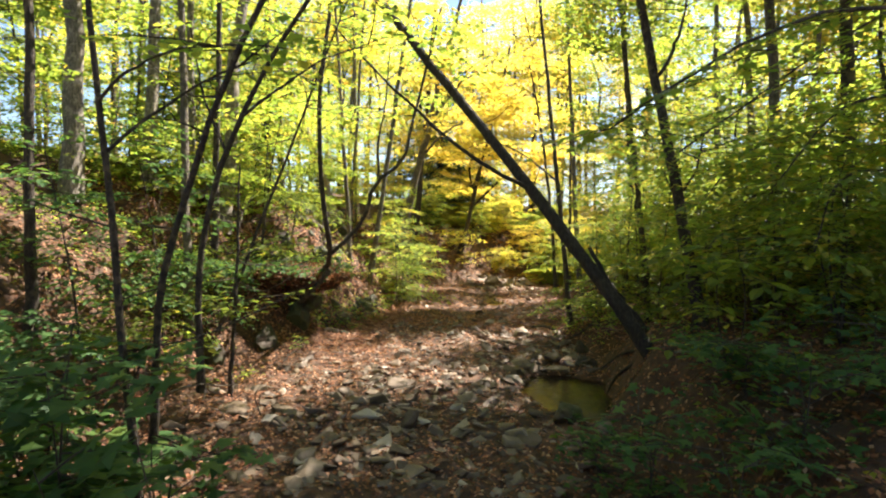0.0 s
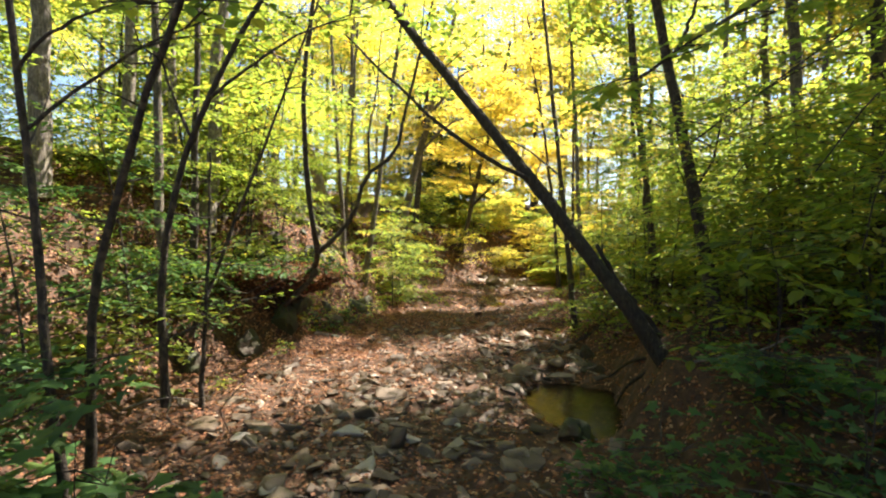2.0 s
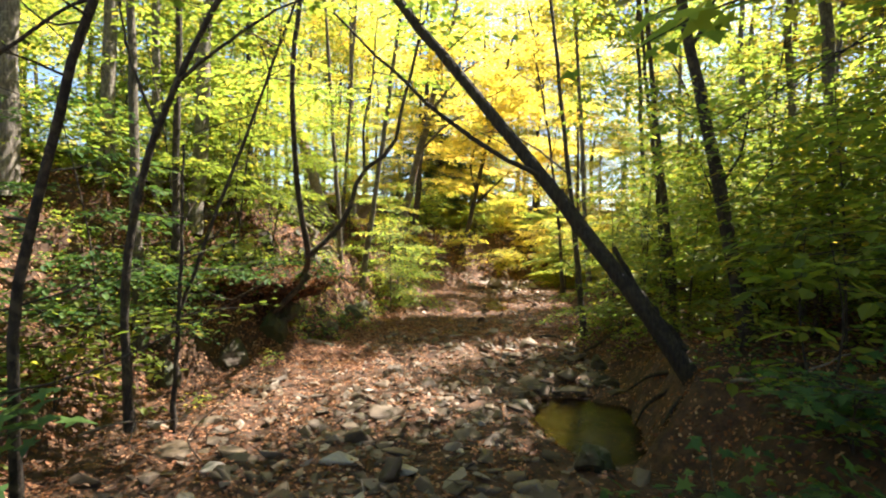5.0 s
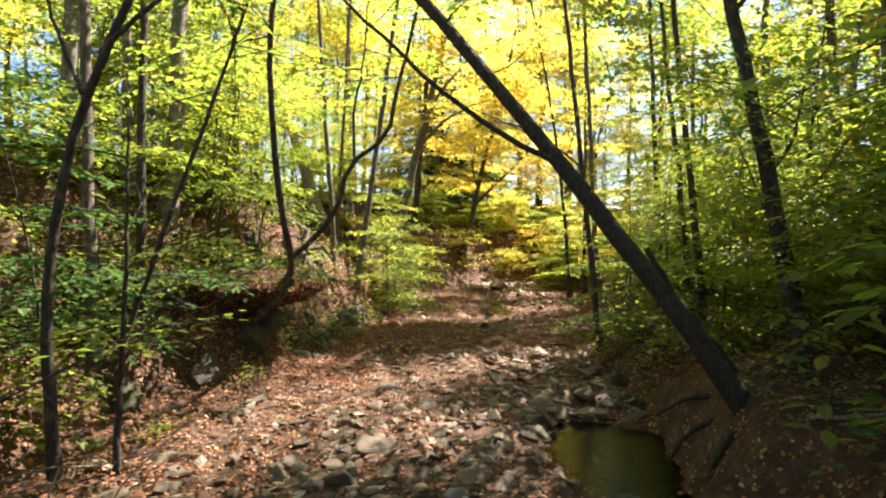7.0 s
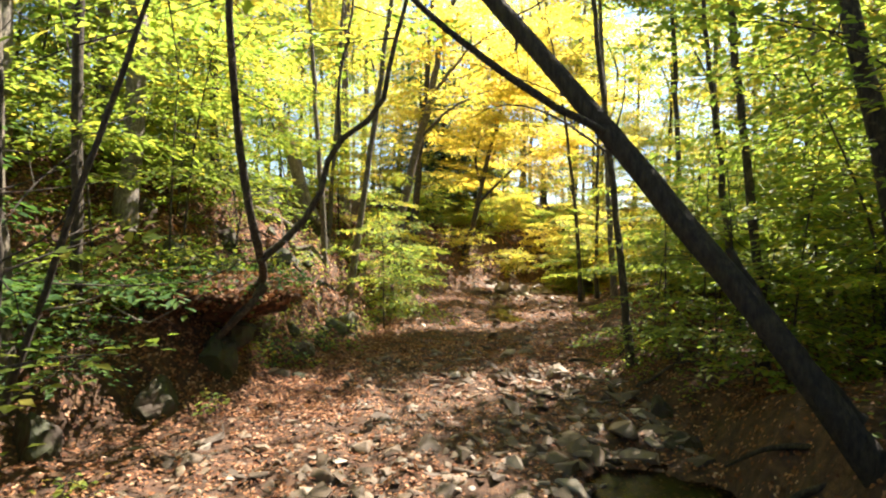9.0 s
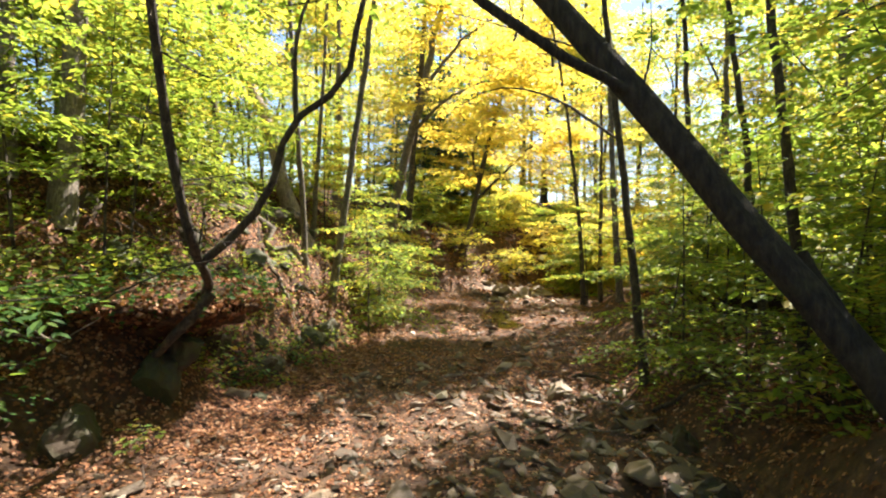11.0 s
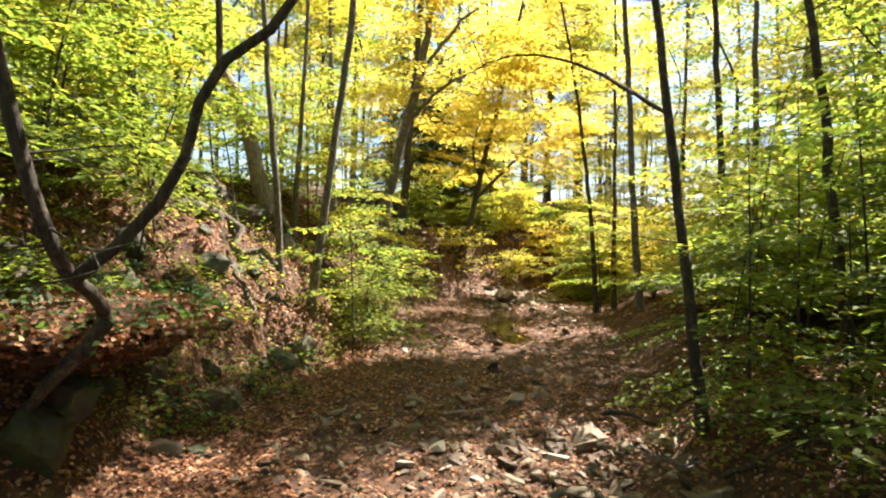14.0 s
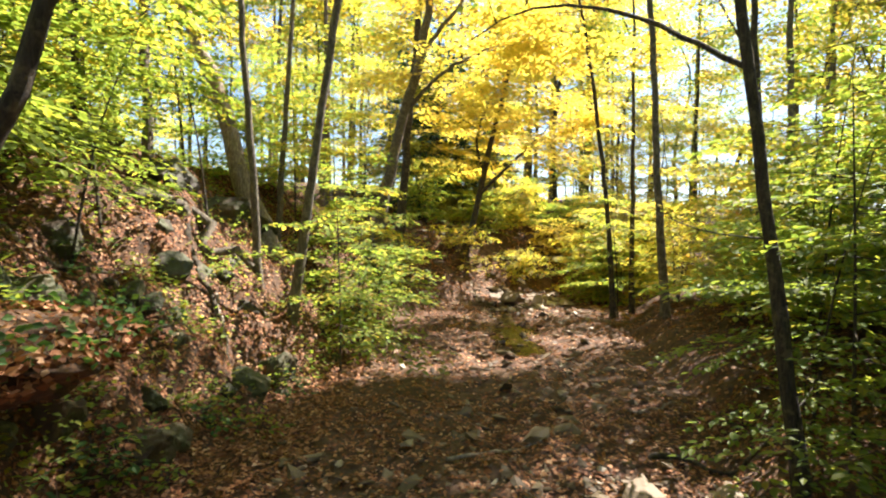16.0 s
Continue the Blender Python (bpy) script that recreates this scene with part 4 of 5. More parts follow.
YOUNG_AREAS = [
    # how many, x range, y range, kinds
    (6, (-9.5, -5.6), (10, 19), (0, 1, 4, 0, 3)),
    (4, (-8.5, -5.2), (4, 9), (0, 1, 2)),
    (4, (5.8, 7.2), (7.0, 13), (0, 2, 0, 4)),
    (6, (4.6, 7.5), (3, 10), (0, 2, 0, 4)),
    (8, (-3.0, 2.5), (25.5, 31), (3, 5, 3)),
    (12, (3.0, 12.0), (30, 37), (3, 5, 3)),
    (12, (7.0, 13.5), (13, 26), (0, 3, 1, 4, 5)),
    (8, (-9.0, -3.5), (19, 27), (0, 1, 3)),
    (9, (-4.0, 9.0), (25, 30), (3, 0, 5, 3)),
    (9, (7.0, 16.0), (24, 33), (3, 0, 5, 1)),
    (9, (0.0, 14.0), (32, 40), (5, 3, 1)),
]
for count, xr, yr, ks in YOUNG_AREAS:
    done = 0
    for _ in range(400):
        x, y = ry.uniform(*xr), ry.uniform(*yr)
        if done < count and all((x - a) ** 2 + (y - b) ** 2 > 0.75 for a, b, _ in young_spots):
            young_spots.append((x, y, ks[ry.randint(len(ks))]))
            done += 1
placed = {}
for x, y, k in young_spots:
    m = Matrix.Translation((x, y, land1(x, y))) @ Matrix.Rotation(ry.uniform(0, 6.28), 4, "Z")
    if k in placed:
        copy_thing(YOUNG[k], m)
    else:
        YOUNG[k].matrix_basis = m
        placed[k] = 1
for k, (x, y) in enumerate([(-9.0, 21.0), (-10.5, 18.0), (8.5, 12.5), (9.0, 27.0), (-8.5, 15.0), (10.5, 29.0)]):
    if k not in placed:
        YOUNG[k].location = (x, y, land1(x, y))

# ---- the woods behind: a few kinds of tree, repeated ----
def wood_kinds():
    kinds = []
    for k, (leaf, bark, r, h, low, reach, size) in enumerate([
            ("lime", "grey", 0.11, 13, 0.30, 2.6, 0.15), ("yellow", "grey", 0.13, 14, 0.35, 2.8, 0.16), ("lime", "dark", 0.08, 10, 0.22, 2.2, 0.14),
            ("gold", "dark", 0.10, 11, 0.30, 2.5, 0.16), ("green", "dark", 0.09, 10, 0.2, 2.4, 0.14), ("lime", "pale", 0.14, 15, 0.45, 2.8, 0.16)]):
        rg = np.random.RandomState(400 + k)
        pth = [(0, 0, -0.3), (rg.normal() * 0.1, rg.normal() * 0.1, h * 0.3), (rg.normal() * 0.3, rg.normal() * 0.3, h * 0.65), (rg.normal() * 0.5, rg.normal() * 0.5, h)]
        kinds.append(tree("tall woodland tree in autumn leaf", pth, r, 410 + k, bark, leaf, 36, low, reach, size, gap=0.29, group="trees of the wood", detail=14))
    return kinds


KINDS = wood_kinds()
rg = np.random.RandomState(9)
spots = []
def try_spot(x, y, k, apart=1.1):
    if all((x - a) ** 2 + (y - b) ** 2 > apart**2 for a, b, _ in spots):
        spots.append((x, y, k))

for _ in range(500):      # slope and crest
    x, y = rg.uniform(-26, -5.5), rg.uniform(6, 44)
    if len(spots) < 35:
        try_spot(x, y, rg.choice([0, 1, 2, 5, 0, 2]), 1.5)
n0 = len(spots)
for _ in range(600):      # beyond the bend
    x, y = rg.uniform(-8, 6) + 0.0, rg.uniform(30, 52)
    if len(spots) < n0 + 16 and abs(x + 0.9 - (y - 25) * 0.02) > 1.3:
        try_spot(x, y, rg.choice([1, 3, 1, 3, 0]), 1.8)
n1 = len(spots)
for _ in range(700):      # far side
    x, y = rg.uniform(9.0, 30), rg.uniform(0, 40)
    if len(spots) < n1 + 26 and not (x < 14 and 8 < y < 28):
        try_spot(x, y, rg.choice([4, 2, 4, 0, 1, 0]), 1.6)
# first three and last three: unseen trees added to shade the near end
spots += [(5.6, 5.4, 4), (4.9, 3.9, 4), (9.6, 4.0, 5), (13.0, 20.0, 1), (12.2, 24.5, 0), (14.0, 16.0, 0), (15.5, 22.0, 1), (11.0, 27.5, 3), (3.5, -2.0, 5), (-3.8, -2.5, 5), (0.3, -5.0, 5)]
n2 = len(spots)
for _ in range(300):      # behind
    x, y = rg.uniform(-14, 14), rg.uniform(-22, -3)
    if len(spots) < n2 + 9:
        try_spot(x, y, rg.choice([0, 2, 4]), 2.2)
for _ in range(400):      # sunlit far side
    x, y = rg.uniform(12.5, 19), rg.uniform(14, 32)
    if len(spots) < n2 + 9 + 13:
        try_spot(x, y, rg.choice([0, 1, 3, 2, 1]), 1.5)
for _ in range(400):      # across the bend and behind the crest
    x, y = (rg.uniform(5, 14), rg.uniform(31, 48)) if rg.uniform() < 0.6 else (rg.uniform(-13, -3), rg.uniform(27, 45))
    if len(spots) < n2 + 9 + 13 + 20:
        try_spot(x, y, rg.choice([0, 1, 3, 2, 1]), 1.6)
first = {}
for x, y, k in spots:
    m = Matrix.Translation((x, y, land1(x, y))) @ Matrix.Rotation(rg.uniform(0, 6.28), 4, "Z")
    if k in first:
        copy_thing(KINDS[k], m)
    else:
        KINDS[k].matrix_basis = m
        first[k] = 1
for k in range(6):
    if k not in first:
        KINDS[k].location = on(-12.0 + 5 * k, 47.0 + k)


def conifer(x, y, h, seed):
    g = Grown(seed)
    root = tagged(new("hemlock"), "dark blue-green hemlock among the far trees", "tree", "hemlocks")
    root.location = on(x, y, -0.2)
    v, f = tube(smooth_path([(0, 0, 0), (0.1, 0, h * 0.5), (0, 0, h)], 12), np.linspace(0.14, 0.02, 12), 8, g.rng, 0.06)
    part("trunk", mesh_from("trunk", v, f, BARK["dark"], True), root)
    for k in range(70):
        q = 0.12 + 0.86 * k / 70
        az = g.rng.uniform(0, 6.28)
        w = np.array([math.sin(az), math.cos(az), -0.1])
        g.spray(np.array([0, 0, q * h]), w, (1 - q) * h * 0.26 + 0.3, 0.22, 0.10, 0.25, 0.008, 0.3)
    branches = part("branchwork", g.stem_mesh("branchwork", BARK["dark"]), root, kind="stuff")
    part("crown", g.leaf_mesh("crown", LEAF["needle"], "oval"), branches, kind="stuff")


for i, (x, y, h) in enumerate([(-0.3, 28, 9), (0.6, 31, 10), (-1.6, 33, 11), (1.6, 35, 9)]):
    conifer(x, y, h, 500 + i)

# ---- stones ----
def stone_mesh(seed, flat=0.5, worn=True):
    """An angular broken stone: the hull of a few points in a flattened block, edges a little worn."""
    r = np.random.RandomState(seed)
    bm = bmesh.new()
    for k in range(11):
        p = r.uniform(-1, 1, 3)
        p = p / max(abs(p)) * (0.5 * r.uniform(0.8, 1.0))
        bm.verts.new((p[0] * 1.15, p[1] * 0.9, p[2] * flat))
    hull = bmesh.ops.convex_hull(bm, input=bm.verts)
    bmesh.ops.delete(bm, geom=[v for v in bm.verts if not v.link_faces], context="VERTS")
    if worn:
        bmesh.ops.bevel(bm, geom=list(bm.edges), offset=0.035, segments=1, affect="EDGES")
    bmesh.ops.triangulate(bm, faces=list(bm.faces))
    me = bpy.data.meshes.new("stone")
    bm.to_mesh(me)
    bm.free()
    me.materials.append(STONE)
    return me


STONE_KINDS = [stone_mesh(600 + k, f) for k, f in enumerate([0.28, 0.36, 0.5, 0.5, 0.32, 0.8, 0.25, 0.4, 0.45, 0.32, 0.6, 0.28])]
rg = np.random.RandomState(77)


def rand_turn(r, tilt=0.25):
    return Euler((r.normal() * tilt, r.normal() * tilt, r.uniform(0, 6.28))).to_matrix().to_4x4()


ROCK_KINDS = []


def rock_mesh(seed):
    """A weathered rock: a rounded broken block with uneven faces."""
    r = np.random.RandomState(seed)
    bm = bmesh.new()
    bmesh.ops.create_icosphere(bm, subdivisions=4, radius=0.5)
    ax = [Vector(a / np.linalg.norm(a)) for a in r.normal(size=(10, 3))]
    cut = r.uniform(0.24, 0.42, 10)
    for v in bm.verts:
        p = v.co.copy()
        for a, c in zip(ax, cut):
            d = p.dot(a)
            if d > c:
                p -= a * (d - c) * 0.9
        q = p * 5 + Vector((seed, 0, 0))
        v.co = p * (1 + 0.16 * noise.noise(q) + 0.07 * noise.noise(q * 3.1))
    me = bpy.data.meshes.new("rock")
    bm.to_mesh(me)
    bm.free()
    me.materials.append(MOSSY)
    return me


ROCK_KINDS = [rock_mesh(650 + k) for k in range(5)]


def big_stone(label, x, y, size, dz, kind, turn=(0, 0, 0), stretch=(1, 1, 1), name="boulder"):
    ob = new(name, ROCK_KINDS[kind % 5] if "mossy" in label else STONE_KINDS[kind])
    ob.matrix_basis = Matrix.Translation((x, y, land1(x, y) + dz)) @ Euler(turn).to_matrix().to_4x4() @ Matrix.Diagonal((size * stretch[0], size * stretch[1], size * stretch[2], 1))
    return tagged(ob, label, "stone")


big_stone("pale upright stone standing in the stream bed", -0.24, 4.78, 0.24, 0.07, 5, (0.2, 0.3, 0.5), (0.75, 0.7, 1.5))
big_stone("square brown stone in the stream bed", -0.99, 4.5, 0.26, 0.04, 2, (0.1, 0, 0.4))
big_stone("pale grey stone in the stream bed", -1.46, 5.23, 0.26, 0.03, 4, (0, 0.15, 1.1))
big_stone("flat stone in the stream bed", -1.95, 5.3, 0.42, 0.02, 0, (0, 0.05, 2.0))
big_stone("dark stone in the stream bed", -0.77, 6.46, 0.30, 0.02, 3, (0, 0.1, 0.7))
big_stone("flat slab leaning in the stream bed", -0.42, 6.2, 0.36, 0.03, 6, (0.3, 0.1, 0.2))
big_stone("mossy grey boulder lodged under the root in the bank", -2.02, 8.6, 0.32, 0.66 - land1(-2.02, 8.6), 5, (0.6, 0.3, 0.9), (1, 1, 1.15))
big_stone("mossy boulder at the foot of the undercut bank", -2.2, 8.55, 0.42, 0.34 - land1(-2.18, 8.5), 8, (0.2, 0.1, 0.4), (1, 1, 1.5))


def earth_ledge():
    """The overhanging lip of the undercut bank: a lump of earth bound by roots."""
    bm = bmesh.new()
    bmesh.ops.create_icosphere(bm, subdivisions=5, radius=1.0)
    for v in bm.verts:
        p = v.co.normalized()
        q = p * 2.9
        k = 1 + 0.22 * noise.noise(q) + 0.12 * noise.noise(q * 2.7) + 0.06 * noise.noise(q * 7)
        s = 1 + 0.35 * min(p.z, 0)
        v.co = Vector((p.x * 0.85 * s, p.y * 0.95 * s, p.z * (0.15 if p.z > 0 else 0.32))) * k
    me = bpy.data.meshes.new("earth_ledge")
    bm.to_mesh(me)
    bm.free()
    me.materials.append(ground.data.materials[0])
    for f in me.polygons:
        f.use_smooth = True
    ob = new("earth_ledge", me)
    ob.location = (-2.42, 9.15, 1.02)
    return tagged(ob, "overhanging lip of dark earth on the undercut bank", "ledge", kind="structure")


earth_ledge()
big_stone("pale stone at the foot of the bank", -1.85, 9.35, 0.24, 0.03, 8, (0, 0.1, 0.2))
big_stone("stone at the pool's edge", 1.55, 7.7, 0.32, 0.06, 10, (0.1, 0.2, 1.2))
big_stone("mossy stone at the pool's edge", 1.2, 5.2, 0.34, 0.03, 3, (0.1, 0, 0.2))
big_stone("pale stone in the leaf litter", 1.15, 9.74, 0.24, 0.0, 8, (0, 0.1, 0.6))
big_stone("mossy rock on the bank", -1.8, 11.4, 0.24, -0.06, 3, (0.2, 0.4, 0.6))
big_stone("mossy rock on the bank", -1.75, 12.3, 0.24, -0.06, 10, (0.2, 0.1, 1.6))
for i, (x, y, s, dz) in enumerate([(-3.1, 14.6, 0.9, 0.0), (-3.5, 13.9, 0.8, 0.05), (-2.9, 15.4, 0.7, -0.05), (-4.2, 13.0, 0.8, 0.0), (-4.6, 12.0, 0.6, 0.0), (-1.5, 12.0, 0.26, -0.06), (-2.1, 10.6, 0.3, -0.06),
                                    (-2.5, 7.9, 0.5, 0.0), (-2.9, 7.0, 0.5, 0.0), (2.1, 8.4, 0.35, -0.05), (2.0, 7.6, 0.4, -0.05),
                                    (-2.3, 9.9, 0.36, -0.05), (-2.9, 10.4, 0.45, -0.05), (-2.2, 11.3, 0.3, -0.05), (-3.3, 11.3, 0.5, -0.05), (-2.7, 12.2, 0.4, -0.05), (-3.8, 10.0, 0.5, -0.08), (-2.2, 12.9, 0.35, -0.05), (-1.6, 9.4, 0.25, -0.03)]):
    big_stone("dark mossy rock set in the leaf-strewn bank", x, y, s, dz, i, (0.3 * i, 0.2 * i, 1.1 * i), (1.2, 1, 0.75), "rock")
big_stone("grey rock at the bend", 1.9, 20.6, 0.7, 0.1, 5, (0.2, 0.3, 0.2))
big_stone("grey rock at the bend", 2.5, 21.3, 0.6, 0.1, 2, (0.1, 0.3, 1.2))

# mossy rocks that stand out of the steps of the bank
rr = np.random.RandomState(41)
for i in range(26):
    y = rr.uniform(8.8, 14.5)
    x = np.interp(y, *FOOT_L) - rr.uniform(0.15, 2.0)
    sz = rr.uniform(0.18, 0.5)
    big_stone("dark mossy rock set in the leaf-strewn bank", x, y, sz, rr.uniform(-0.06, 0.02), i, (rr.uniform(0, 6), rr.uniform(0, 6), rr.uniform(0, 6)), (1.2, 1, 0.8), "rock")

# loose stones of the bed: the nearer ones singly, the rest as one
def bed_spot(y0, y1):
    y = rg.uniform(y0, y1)
    lo, hi = np.interp(y, *FOOT_L) + 0.2, np.interp(y, *FOOT_R) - 0.1
    return lo + (hi - lo) * rg.beta(2.0, 1.9), y


for k in range(300):
    x, y = bed_spot(3.6, 7.6)
    s = 0.07 + 0.22 * rg.beta(1.2, 2.7)
    ob = new("stone", STONE_KINDS[rg.randint(12)])
    ob.parent = ground
    ob.matrix_basis = Matrix.Translation((x, y, land1(x, y) + s * 0.08)) @ rand_turn(rg) @ Matrix.Diagonal((s * rg.uniform(0.8, 1.4), s, s * rg.uniform(0.7, 1.2), 1))

kinds = []
for me in [stone_mesh(700 + q, f, False) for q, f in enumerate([0.25, 0.35, 0.45, 0.5, 0.3, 0.6, 0.28, 0.4, 0.5, 0.33, 0.55, 0.3])]:
    v = np.empty(len(me.vertices) * 3, np.float32)
    me.vertices.foreach_get("co", v)
    f = np.empty(len(me.polygons) * 3, np.int32)
    me.polygons.foreach_get("vertices", f)
    kinds.append((v.reshape(-1, 3), f.reshape(-1, 3)))


def scatter(spot, count, lo, hi, sink=0.08):
    vs, fs, n = [], [], 0
    for k in range(count):
        x, y = spot()
        s = lo + (hi - lo) * rg.beta(1.1, 4.0)
        v, f = kinds[rg.randint(12)]
        m = np.array(rand_turn(rg, 0.3))[:3, :3]
        w = (v * (s * rg.uniform(0.8, 1.5), s, s * rg.uniform(0.7, 1.2))) @ m.T + (x, y, land1(x, y) + s * sink)
        vs.append(w), fs.append(f + n)
        n += len(v)
    return mesh_from("stones", np.concatenate(vs), np.concatenate(fs), STONE)


part("stones", scatter(lambda: bed_spot(2.2, 10.5), 1500, 0.04, 0.19), ground, "grey and brown stones of the stream bed", "stuff")
part("stones", scatter(lambda: (rg.uniform(-1.5, 4.5), rg.uniform(20, 26)), 320, 0.06, 0.4), ground, "grey and brown stones of the far bank", "stuff")
part("stones", scatter(lambda: bed_spot(9, 22), 420, 0.05, 0.28), ground, "grey and brown stones of the stream bed", "stuff")

part("stones", scatter(lambda: (rg.uniform(0.5, 2.1), rg.uniform(7.2, 10.2)), 150, 0.08, 0.34), ground, "pale grey stones at the edge of the stream bed", "stuff")
part("stones", scatter(lambda: (rg.uniform(0.9, 3.2), rg.uniform(19.5, 22.8)), 90, 0.15, 0.6), ground, "pale grey stones at the bend of the stream", "stuff")

# ---- leaf litter and twigs ----
def litter(name, n, xr, yr, size, seed, lift=0.012, keep=None):
    r = np.random.RandomState(seed)
    x, y = r.uniform(*xr, n), r.uniform(*yr, n)
    if keep is not None:
        k = keep(x, y, r)
        x, y = x[k], y[k]
    n = len(x)
    z = land(x, y) + lift + np.abs(r.normal(size=n)) * 0.012
    e = 0.05
    flat = land(x, y)
    nx, ny = -(land(x + e, y) - flat) / e, -(land(x, y + e) - flat) / e
    up = np.stack([np.clip(nx, -1.5, 1.5), np.clip(ny, -1.5, 1.5), np.ones(n)], 1) + r.normal(size=(n, 3)) * 0.14
    a = r.uniform(0, 6.28, n)
    d = np.stack([np.cos(a), np.sin(a), r.normal(size=n) * 0.2], 1)
    up /= np.linalg.norm(up, axis=1)[:, None]
    d = d - up * (d * up).sum(1)[:, None]
    s = size * r.uniform(0.6, 1.3, n)
    c = np.stack([x, y, z], 1) - d / np.linalg.norm(d, axis=1)[:, None] * s[:, None] * 0.5
    return part(name, leaf_mesh(name, LEAF["litter"], c, d, up, s), ground, "dry brown fallen leaves", "stuff")


def patchy(x, y, r):
    bed = (x > np.interp(y, *FOOT_L)) & (x < np.interp(y, *FOOT_R))
    stony = bed * (1 - step(5.5, 10, y)) * 0.14
    return r.uniform(0, 1, len(x)) < 0.7 - stony + bumps(x, y, 1.7, 0.4)


litter("fallen_leaves", 120000, (-5, 4.5), (2, 12), 0.038, 801, keep=patchy)
litter("fallen_leaves", 60000, (-5.5, -0.8), (8, 19), 0.042, 803)
litter("fallen_leaves", 38000, (-6, 5), (10, 23), 0.055, 802)
litter("fallen_leaves", 18000, (-2, 9), (21, 31), 0.09, 804)


def undergrowth(n, seed, leaf, xr, yr, base):
    """Low leafy growth that covers the banks in patches."""
    r = np.random.RandomState(seed)
    x, y = r.uniform(*xr, n), r.uniform(*yr, n)
    dl, dr = np.interp(y, *FOOT_L) - x, x - np.interp(y, *FOOT_R)
    dense = base + 0.9 * bumps(x, y, 2.1, 0.5, 2) + 0.25 * (np.abs(y - 7.5) < 2.5)
    k = ((dl > 0.1) | (dr > 0.0)) & (r.uniform(0, 1, n) < dense) & ~((dr > 0) & (dr < 1.2) & (y > 4.2) & (y < 9)) & ~((dl > 0) & (dl < 0.7) & (y > 4.8) & (y < 8.6))
    x, y = x[k], y[k]
    per = 7
    hgt = r.uniform(0.05, 0.28, len(x))
    c = np.repeat(np.stack([x, y, land(x, y) + hgt], 1), per, 0)
    a = r.uniform(0, 6.28, len(c))
    out = r.uniform(0.02, 0.12, len(c))
    d = np.stack([np.cos(a), np.sin(a), r.normal(size=len(c)) * 0.25 - 0.1], 1)
    c = c + d * out[:, None]
    c[:, 2] -= r.uniform(0, 1, len(c)) * np.repeat(hgt, per) * 0.8
    u = np.array([0, 0, 1.0]) + r.normal(size=(len(c), 3)) * 0.35
    part("undergrowth", leaf_mesh("undergrowth", LEAF[leaf], c, d, u, r.uniform(0.035, 0.075, len(c))), ground, "low green leafy undergrowth on the banks", "stuff")


undergrowth(11000, 805, "green", (-7, 7), (2, 12), 0.25)
undergrowth(9000, 807, "lime", (-7, -0.8), (7, 19), 0.3)


def ledge_cover(seed):
    """Fallen leaves and low plants on the earth ledge."""
    r = np.random.RandomState(seed)
    n = 4200
    w = r.normal(size=(n, 3))
    w[:, 2] = np.abs(w[:, 2]) * 0.9 - 0.45
    w /= np.linalg.norm(w, axis=1)[:, None]
    s = 1 + 0.35 * np.minimum(w[:, 2], 0)
    c = np.stack([w[:, 0] * 0.87 * s, w[:, 1] * 0.97 * s, np.where(w[:, 2] > 0, 0.17, 0.34) * w[:, 2]], 1) * r.uniform(0.98, 1.1, (n, 1)) + (-2.42, 9.15, 1.04)
    b = r.uniform(0, 6.28, n)
    d = np.stack([np.cos(b), np.sin(b), r.normal(size=n) * 0.3], 1)
    u = w + r.normal(size=(n, 3)) * 0.4
    part("fallen_leaves", leaf_mesh("fallen_leaves", LEAF["litter"], c, d, u, r.uniform(0.035, 0.07, n)), ground, "dry brown fallen leaves", "stuff")
    k = np.arange(n) % 4 == 0
    c2 = c[k] + np.array([0, 0, 0.06]) + r.normal(size=(k.sum(), 3)) * 0.05
    part("undergrowth", leaf_mesh("undergrowth", LEAF["dark"], c2, d[k], u[k], r.uniform(0.035, 0.07, k.sum())), ground, "low green leafy undergrowth on the banks", "stuff")


ledge_cover(806)

def twig(label, pts, r, bark="dead", name="fallen_branch"):
    rg2 = np.random.RandomState(int(abs(pts[0][0] * 1000 + pts[0][1] * 77)))
    p = smooth_path(pts, 12)
    p += rg2.normal(size=p.shape) * r * 0.6
    v, f = tube(p, np.linspace(r, r * 0.35, 12), 7, rg2, 0.1)
    return tagged(new(name, mesh_from(name, v, f, BARK[bark], True)), label, "branch")


def lying(x0, y0, x1, y1, r, dz=0.03, bark="dead", lift=0.0, label="dry fallen branch lying on the leaf litter"):
    xs, ys = np.linspace(x0, x1, 5), np.linspace(y0, y1, 5)
    return twig(label, [(a, b, land1(a, b) + dz + lift * k / 4) for k, (a, b) in enumerate(zip(xs, ys))], r, bark)


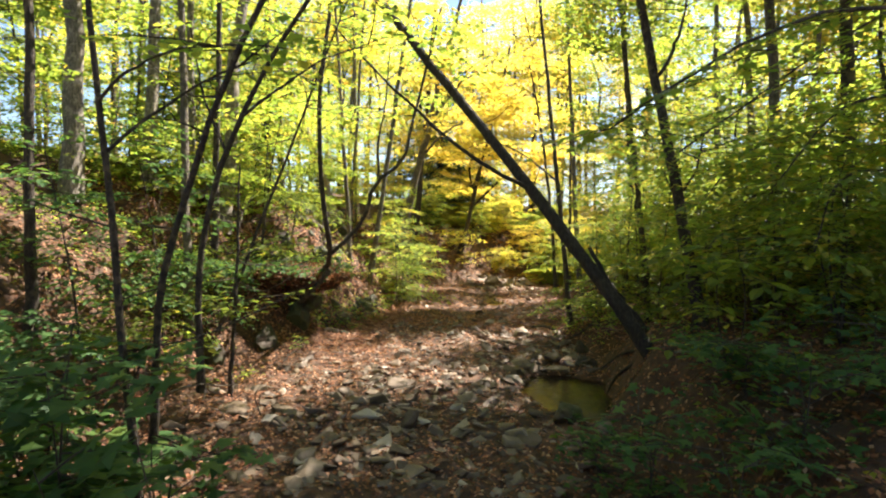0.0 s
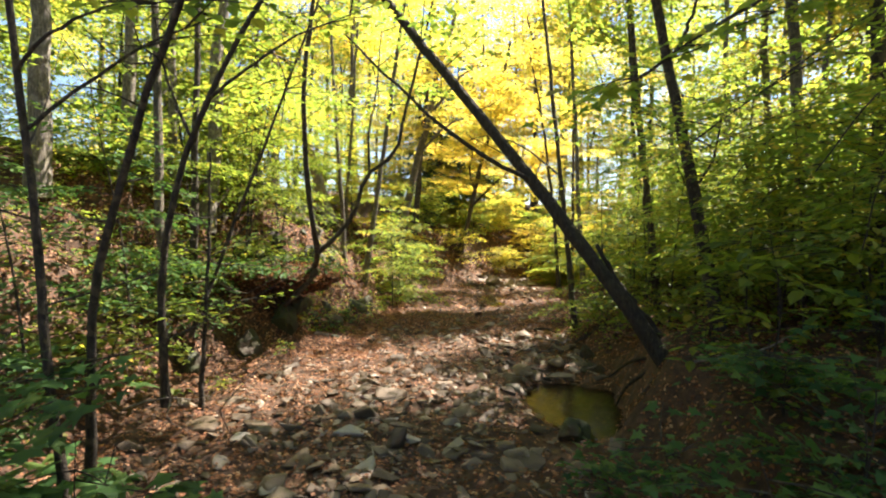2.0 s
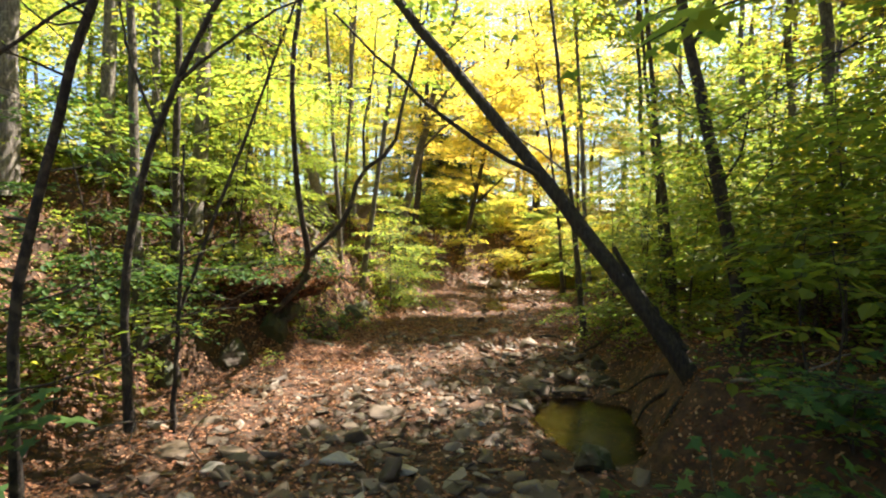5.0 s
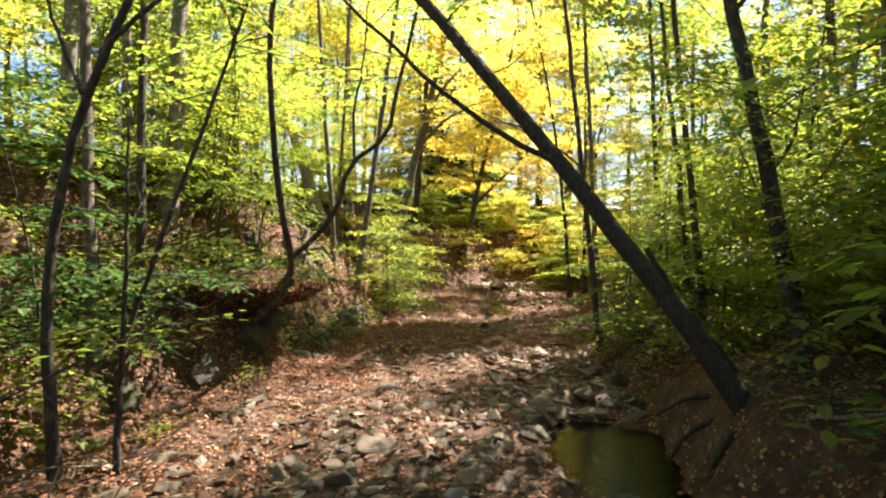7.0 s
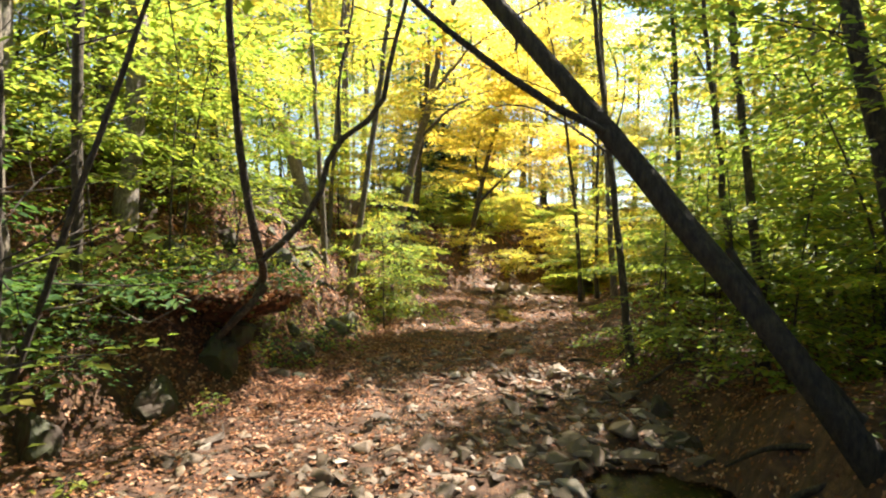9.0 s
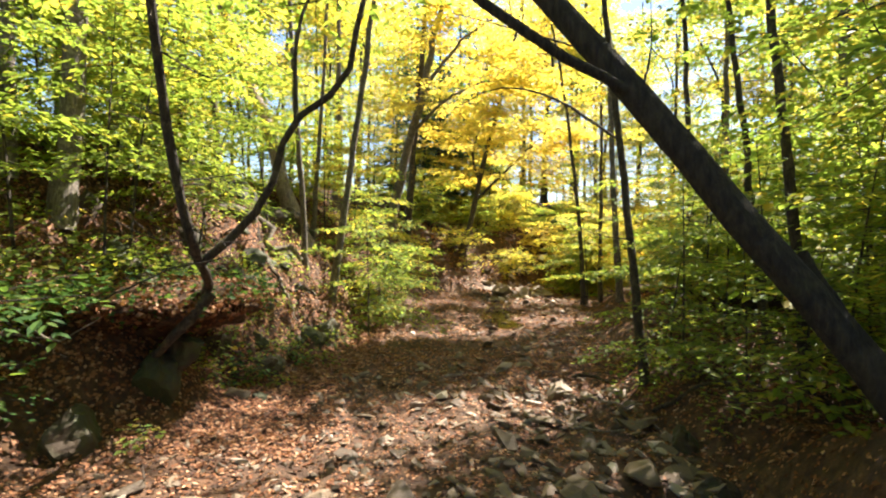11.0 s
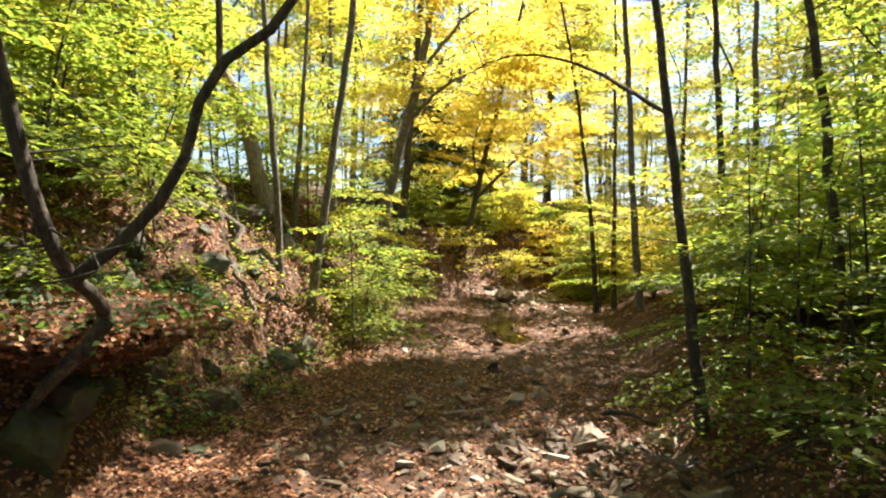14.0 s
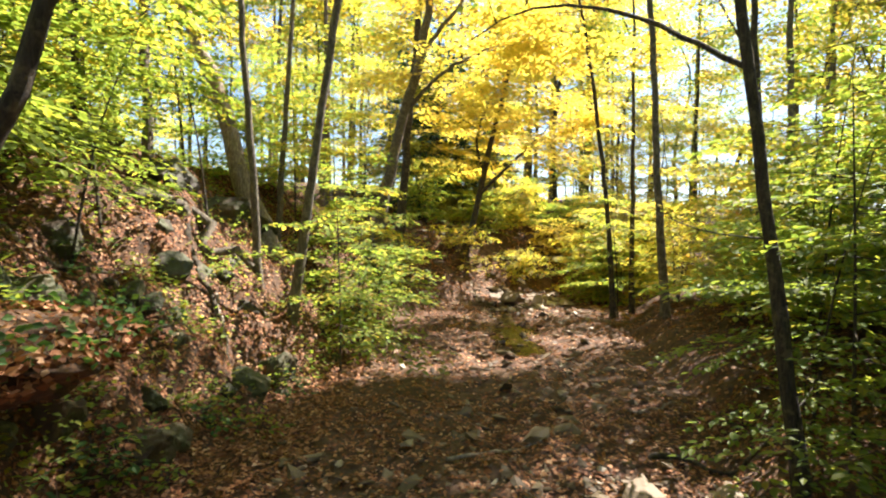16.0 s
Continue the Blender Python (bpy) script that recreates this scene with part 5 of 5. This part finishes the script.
lying(2.1, 5.0, 2.6, 4.5, 0.014, 0.05, lift=0.2)
lying(0.9, 8.85, 1.7, 8.6, 0.022, 0.03)
lying(1.3, 9.9, 2.1, 9.2, 0.02, 0.04)
twig("pale forked dead branch lying on the litter", [(-2.5, 5.0, 0.22), (-2.2, 5.1, 0.30), (-2.05, 5.3, 0.22), (-1.75, 5.2, 0.36)], 0.009)
twig("pale forked dead branch lying on the litter", [(-2.15, 5.1, 0.28), (-2.1, 4.95, 0.18), (-1.9, 4.9, 0.08)], 0.007)
lying(-2.6, 10.8, -2.0, 11.3, 0.02, 0.05, lift=0.2)
lying(-1.3, 14.2, -0.7, 14.5, 0.03, 0.03)
lying(-2.9, 13.0, -2.2, 12.2, 0.05, 0.05, "dark")
twig("pale dead stick leaning on the dark bank", [(2.22, 5.95, 0.62), (2.28, 5.7, 0.52), (2.36, 5.4, 0.36)], 0.012)
twig("thin dead twig arching over the stones", [(-1.62, 5.0, 0.05), (-1.5, 4.6, 0.42), (-1.32, 4.75, 0.62), (-1.25, 5.1, 0.7)], 0.006)
twig("pale bare branch sticking out of the bank", [(-3.0, 7.2, 1.05), (-2.5, 7.0, 1.15), (-2.1, 6.9, 1.35), (-1.8, 6.9, 1.42)], 0.010)
twig("pale bare branch sticking out of the bank", [(-2.9, 7.9, 1.0), (-2.45, 7.7, 0.9), (-2.1, 7.6, 1.08)], 0.008)
twig("dark fallen branch over the leaf litter", [(-2.7, 8.2, 1.0), (-2.2, 7.9, 1.2), (-1.6, 7.6, 1.42), (-1.2, 7.5, 1.5)], 0.010, "dark")
lying(-2.9, 11.4, -2.2, 10.9, 0.03, 0.06, "dark", 0.1, "dark fallen branch on the bank")
lying(-2.4, 12.6, -1.9, 11.7, 0.02, 0.05, "dead", 0.1, "pale fallen branch on the bank")
lying(-3.4, 10.6, -2.8, 11.6, 0.025, 0.05, "dead", 0.0, "pale fallen branch on the slope")
lying(0.2, 10.4, 1.0, 10.9, 0.018, 0.03)
lying(1.7, 10.6, 2.6, 10.0, 0.025, 0.04, "dark")
lying(1.9, 11.6, 2.6, 12.0, 0.02, 0.03)
lying(2.1, 9.0, 2.9, 8.5, 0.02, 0.05, "dark", 0.15)
lying(-3.55, 13.0, -2.35, 13.5, 0.11, 0.08, "grey", 0.0, "old brown log lying down the leaf-strewn slope")
